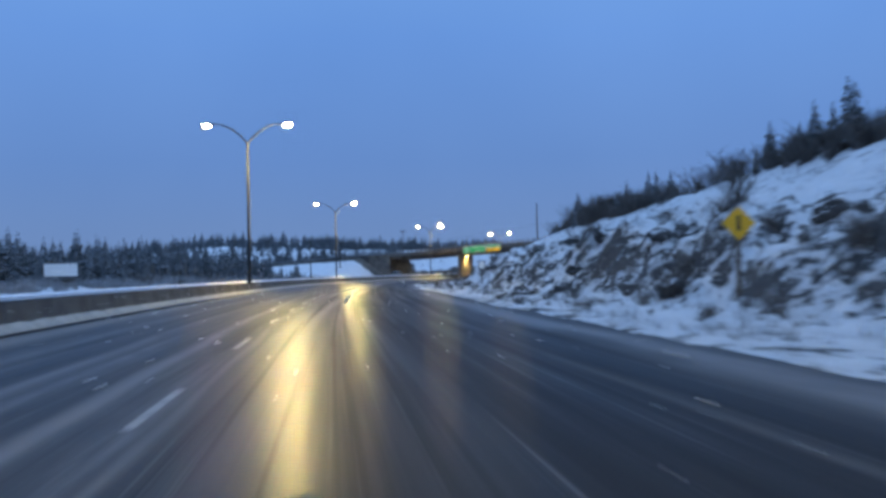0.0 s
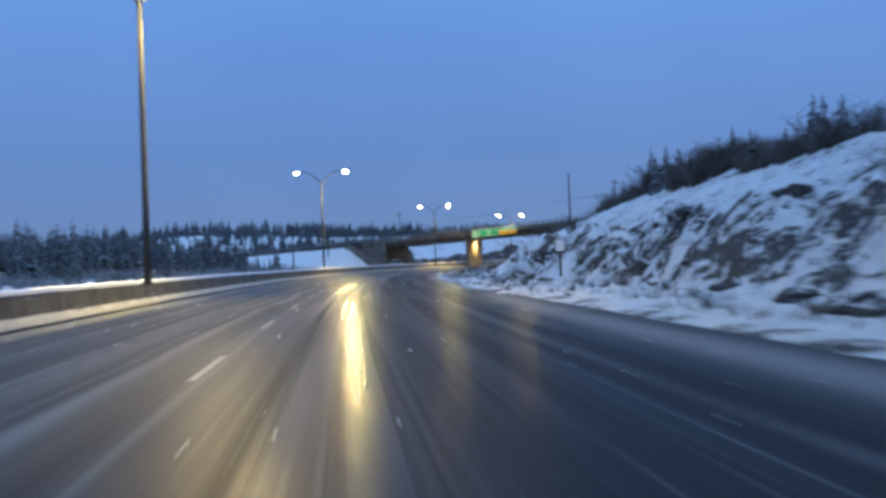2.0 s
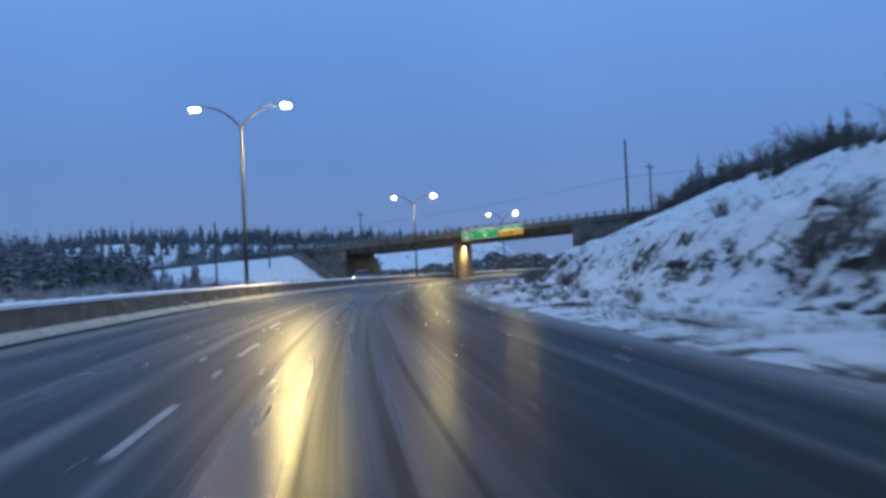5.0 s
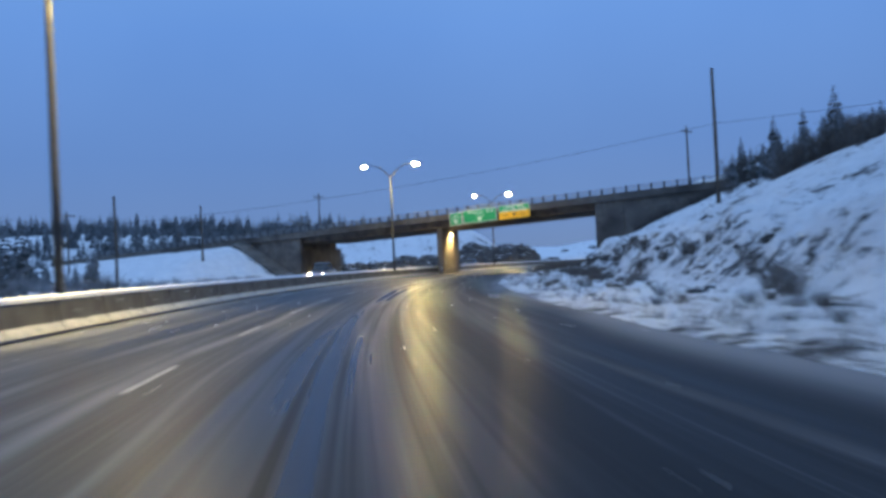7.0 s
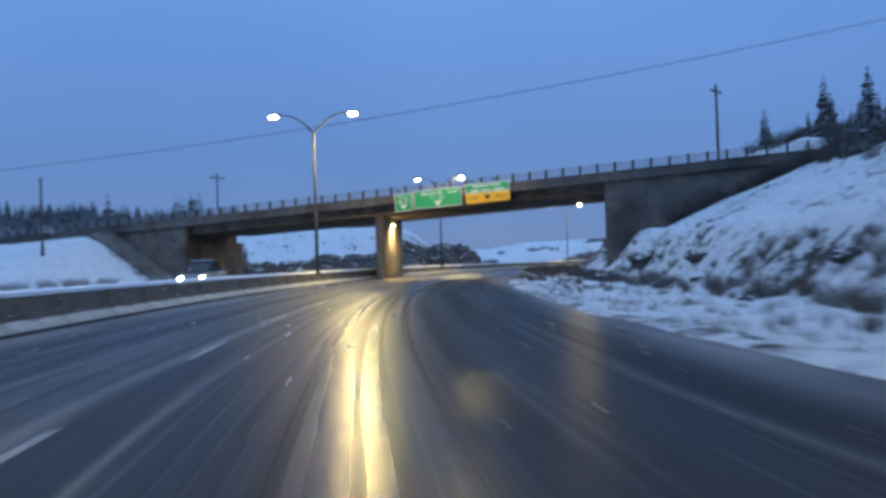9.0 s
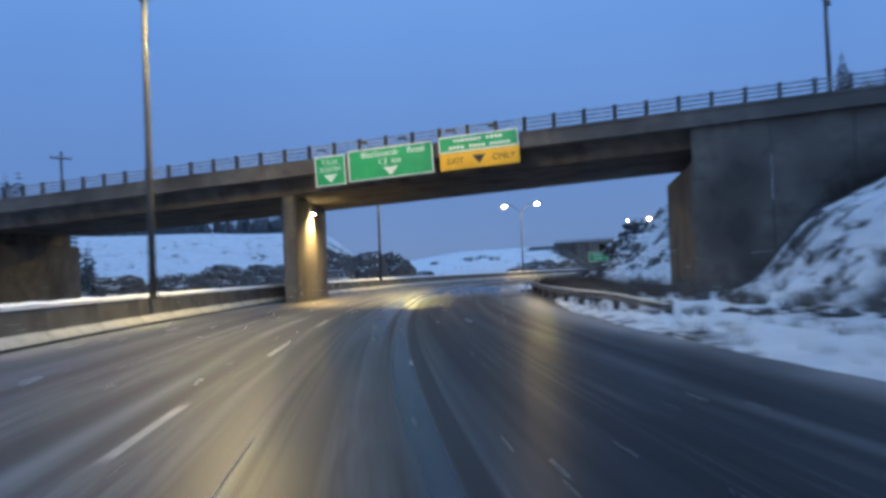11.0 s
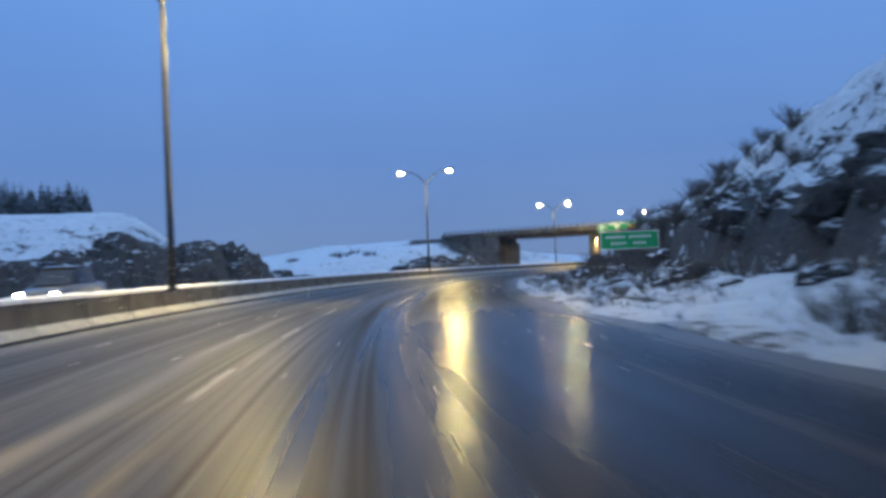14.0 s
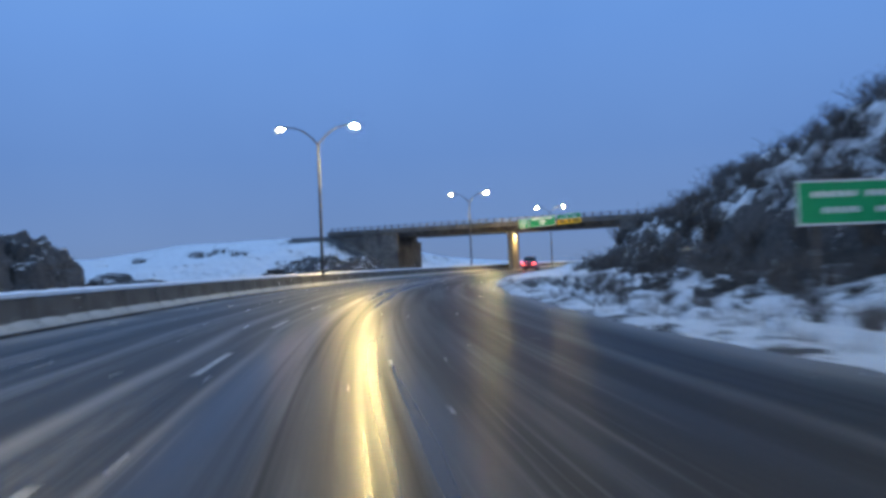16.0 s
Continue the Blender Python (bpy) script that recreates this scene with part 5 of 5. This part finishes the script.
def car(m, label):
    """A saloon that faces local +y."""
    ob = empty("car", m, label, "car", "cars on the highway")
    bm = bmesh.new()
    rings = []
    for y, w, z0, z1 in ((-2.2, 0.74, 0.42, 0.86), (-2.1, 0.84, 0.30, 0.95), (-1.2, 0.88, 0.24, 0.98), (0.0, 0.89, 0.22, 0.96), (1.0, 0.88, 0.24, 0.92), (1.8, 0.85, 0.28, 0.80), (2.15, 0.76, 0.34, 0.70), (2.25, 0.6, 0.42, 0.62)):
        rings.append([(-w, y, z0), (w, y, z0), (w * 1.02, y, (z0 + z1) / 2), (w * 0.95, y, z1 - 0.05), (w * 0.8, y, z1), (-w * 0.8, y, z1), (-w * 0.95, y, z1 - 0.05), (-w * 1.02, y, (z0 + z1) / 2)])
    loft(bm, rings)
    part("body", bm, M_CARPAINT, ob, smooth=True)
    bm = bmesh.new()
    loft(bm, [[(-w, y, 0.93), (w, y, 0.93), (w * 0.84, y * 0.86 + 0.0, z), (-w * 0.84, y * 0.86, z)] for y, w, z in ((-1.75, 0.76, 0.98), (-1.2, 0.8, 1.36), (-0.3, 0.8, 1.44), (0.4, 0.79, 1.38), (1.2, 0.74, 0.96))])
    part("cabin", bm, M_GLASS, ob, "dark glazed cabin")
    bm = bmesh.new()
    loft(bm, [[(-w, y, z - 0.03), (w, y, z - 0.03), (w * 0.96, y, z), (-w * 0.96, y, z)] for y, w, z in ((-1.15, 0.62, 1.40), (-0.6, 0.68, 1.465), (-0.1, 0.68, 1.47), (0.4, 0.64, 1.42))])
    part("roof", bm, M_CARPAINT, ob)
    for x in (-0.78, 0.78):
        for y in (-1.35, 1.4):
            bm = bmesh.new()
            r = bmesh.ops.create_cone(bm, cap_ends=True, segments=20, radius1=0.32, radius2=0.32, depth=0.2)
            bmesh.ops.rotate(bm, verts=bm.verts, matrix=Matrix.Rotation(math.pi / 2, 3, "Y"))
            bmesh.ops.translate(bm, verts=bm.verts, vec=(x, y, 0.32))
            w_ = part("wheel", bm, M_TYRE, ob)
            bm = bmesh.new()
            r = bmesh.ops.create_cone(bm, cap_ends=True, segments=14, radius1=0.2, radius2=0.2, depth=0.215)
            bmesh.ops.rotate(bm, verts=bm.verts, matrix=Matrix.Rotation(math.pi / 2, 3, "Y"))
            bmesh.ops.translate(bm, verts=bm.verts, vec=(x, y, 0.32))
            part("rim", bm, M_STEEL, w_)
        bm = bmesh.new()
        bmesh.ops.create_uvsphere(bm, u_segments=10, v_segments=6, radius=0.12)
        for v in bm.verts:
            v.co = Vector((x * 0.8 + v.co.x * 1.3, 2.17 + v.co.y * 0.7, 0.64 + v.co.z * 0.75))
        part("headlight", bm, M_HEAD, ob, "lit headlight", True)
        bm = bmesh.new()
        box(bm, x * 0.85 - 0.13, x * 0.85 + 0.13, -2.2, -2.1, 0.68, 0.80, 0.02)
        part("tail_light", bm, M_TAIL, ob, "lit red tail light")
        ld = bpy.data.lights.new("headlight_beam", "SPOT")
        ld.energy, ld.color, ld.spot_size, ld.spot_blend, ld.shadow_soft_size = 260.0, (1.0, 0.88, 0.62), radians(62), 0.7, 0.08
        lo = new("headlight_beam", ld)
        lo.parent = ob
        lo.matrix_basis = pose(x * 0.8, 2.36, 0.64, 84, 0, 0)
    bm = bmesh.new()
    box(bm, -0.5, 0.5, 2.2, 2.28, 0.44, 0.52, 0.01)
    part("grille", bm, M_BLACK, ob)
    return ob


TALL = Matrix.Diagonal((1.04, 1.04, 1.34, 1))
car(place(203, -13.2, 0.0, 180) @ TALL, "dark grey utility car with headlights on, on slushy asphalt")
car(place(268, -13.0, 0.0, 180) @ TALL, "dark grey utility car with headlights on, behind the barrier")
car(place(392, 3.7) @ TALL, "dark grey utility car with red tail lights on")

# ---- the thicker wood on the ridge before the overpass and on the hilltop behind it ----
rng = random.Random(31)
for i in range(46):
    v_ = at(rng.uniform(166, 208), rng.uniform(25.5, 33))
    spruce(v_.x, v_.y, rng.uniform(0.32, 0.55), "dark spruce on the snowy ridge", "spruces on the ridge")
for i in range(34):
    q_ = HILLTOP[1][0].lerp(HILLTOP[1][1], rng.random()) + Vector((rng.uniform(-3, 3), rng.uniform(-3, 3)))
    spruce(q_.x, q_.y, rng.uniform(0.55, 1.0), "dark spruce on the hilltop behind the overpass", "spruces behind the overpass")

# ---- weeds and low brush along the verges, too many to count ----
rng_w = random.Random(23)


def brush(name, label, mat, patches, bank_top=()):
    """Bushes joined into one mass; a patch: how many, along from, to, off from, to, size from, to.
    bank_top: the same, along and across the first overpass."""
    bv, bf = [], []

    def grow(x_, y_, z_, k_s, a_):
        ca, sa = math.cos(a_) * k_s * 1.3, math.sin(a_) * k_s * 1.3
        b_ = BUSH[rng_w.randrange(4)]
        n0 = len(bv)
        bv.extend((x_ + q.co.x * ca - q.co.y * sa, y_ + q.co.x * sa + q.co.y * ca, z_ + q.co.z * k_s) for q in b_.vertices)
        bf.extend(tuple(n0 + j for j in p.vertices) for p in b_.polygons)

    for n_, s0_, s1_, o0_, o1_, k0_, k1_ in patches:
        for i in range(n_):
            s_, off_, k_s, a_ = rng_w.uniform(s0_, s1_), rng_w.uniform(o0_, o1_), rng_w.uniform(k0_, k1_), rng_w.uniform(0, 6.28)
            v_ = at(s_, off_, height(s_, off_) - 0.05)
            grow(v_.x, v_.y, v_.z, k_s, a_)
    for n_, u0_, u1_, v0_, v1_, k0_, k1_ in bank_top:
        for i in range(n_):
            w_ = O1 @ Vector((rng_w.uniform(u0_, u1_), rng_w.uniform(v0_, v1_), 0))
            grow(w_.x, w_.y, ground_z(w_.x, w_.y) - 0.05, rng_w.uniform(k0_, k1_), rng_w.uniform(0, 6.28))
    me = bpy.data.meshes.new(name)
    me.from_pydata(bv, [], bf)
    me.materials.append(mat)
    return tagged(new(name, me), label, "brush", kind="stuff")


brush("roadside_brush", "dead brown weeds and brush in verge snow", M_TWIG,
      ((80, 282, 332, 10.8, 15.5, 0.5, 1.1), (50, 212, 250, 7.2, 11.0, 0.4, 0.8), (130, 20, 215, 7.0, 11.0, 0.15, 0.42), (90, 262, 320, 6.6, 10.5, 0.15, 0.42), (150, 284, 335, 14.0, 24.0, 0.6, 1.2), (150, 158, 216, 10.2, 13.8, 0.2, 0.55)),
      ((120, 27, 52, -4.2, -1.8, 0.5, 1.1),))
brush("frosted_scrub", "pale frosted scrub before the far wood", M_FROST,
      ((260, 15, 205, -38.5, -27.5, 0.5, 1.3), (60, 195, 232, -36, -26, 0.4, 0.9)))

# ---- concrete paving on the end slopes of the approach banks ----


def slope_paving(bridge, m, lo):
    nu, nv = 14, 5
    bm = bmesh.new()
    top, low = [], []
    for i in range(nu + 1):
        u = lo - 10.5 + 10.0 * i / nu
        for j in range(nv + 1):
            v = -4.0 + 2.7 * j / nv
            w = m @ Vector((u, v, 0))
            z = ground_z(w.x, w.y)
            top.append(bm.verts.new((u, v, z + 0.22)))
            low.append(bm.verts.new((u, v, z - 0.35)))
    n = nv + 1
    for i in range(nu):
        for j in range(nv):
            a = i * n + j
            bm.faces.new((top[a], top[a + n], top[a + n + 1], top[a + 1]))
            bm.faces.new((low[a], low[a + 1], low[a + n + 1], low[a + n]))
    rim = [i * n for i in range(nu + 1)] + [nu * n + j for j in range(1, n)] + [i * n + nv for i in range(nu - 1, -1, -1)] + list(range(nv - 1, 0, -1))
    for a, b in zip(rim, rim[1:] + rim[:1]):
        bm.faces.new((top[a], low[a], low[b], top[b]))
    bmesh.ops.recalc_face_normals(bm, faces=bm.faces)
    part("slope_paving", bm, M_CONC, bridge, "grey concrete slope paving, swept bare of snow")


slope_paving(bridge_1, O1, SPAN1[0])
slope_paving(bridge_2, O2, SPAN2[0])

# ---- marker post on the far verge ----
mp = empty("marker_post", stand(207.5, -22.6, 0.05), "short dark marker post in snow", "marker post")
bm = bmesh.new()
box(bm, -0.06, 0.06, -0.05, 0.05, -0.3, 1.0, 0.01)
part("post", bm, M_WOOD, mp)
bm = bmesh.new()
box(bm, -0.045, 0.045, -0.058, -0.052, 0.78, 0.92)
part("reflector", bm, M_WHITE, mp, "small pale reflector")

# ---- falling snow over the road ----
M_FLAKE = material("falling_snow", (0.86, 0.87, 0.88), (0.9, 0.9, 0.9), 5.0, (0.8, 0.9), bump=0.0)


def snowfall(count, seed):
    """Loose flakes in the air; none in the way of the cars' windscreens."""
    g = np.random.default_rng(seed)
    s, off, z = g.uniform(-4, 350, count), g.uniform(-13, 9, count), g.uniform(0.1, 1.5, count)
    mid = np.stack([np.interp(s, _acc, _poly[:, 0]), np.interp(s, _acc, _poly[:, 1])], 1)
    d = np.stack([np.interp(s + 2, _acc, _poly[:, 0]), np.interp(s + 2, _acc, _poly[:, 1])], 1) - mid
    d /= np.linalg.norm(d, axis=1)[:, None]
    c = np.stack([mid[:, 0] + off * d[:, 1], mid[:, 1] - off * d[:, 0], z], 1)
    away = np.hypot(off, z - 1.35)
    keep = away > 1.0
    c = c[keep]
    size = 0.015 * g.uniform(0.5, 1.3, len(c))
    corners = np.array([(1, 1, 1), (1, -1, -1), (-1, 1, -1), (-1, -1, 1)]) / 1.2
    flat = corners[None] * g.uniform(0.5, 1.1, (len(c), 1, 3)) + g.uniform(-0.3, 0.3, (len(c), 4, 3))
    verts = (c[:, None] + flat * size[:, None, None]).reshape(-1, 3)
    base = 4 * np.arange(len(c))[:, None, None]
    faces = (base + np.array([(0, 1, 2), (0, 3, 1), (0, 2, 3), (1, 3, 2)])[None]).reshape(-1, 3)
    me = bpy.data.meshes.new("snowflakes")
    me.from_pydata(verts, [], faces)
    me.materials.append(M_FLAKE)
    return tagged(new("snowflakes", me), "white snowflakes falling over the wet road", "snowflakes", kind="stuff")


snowfall(5000, 3)
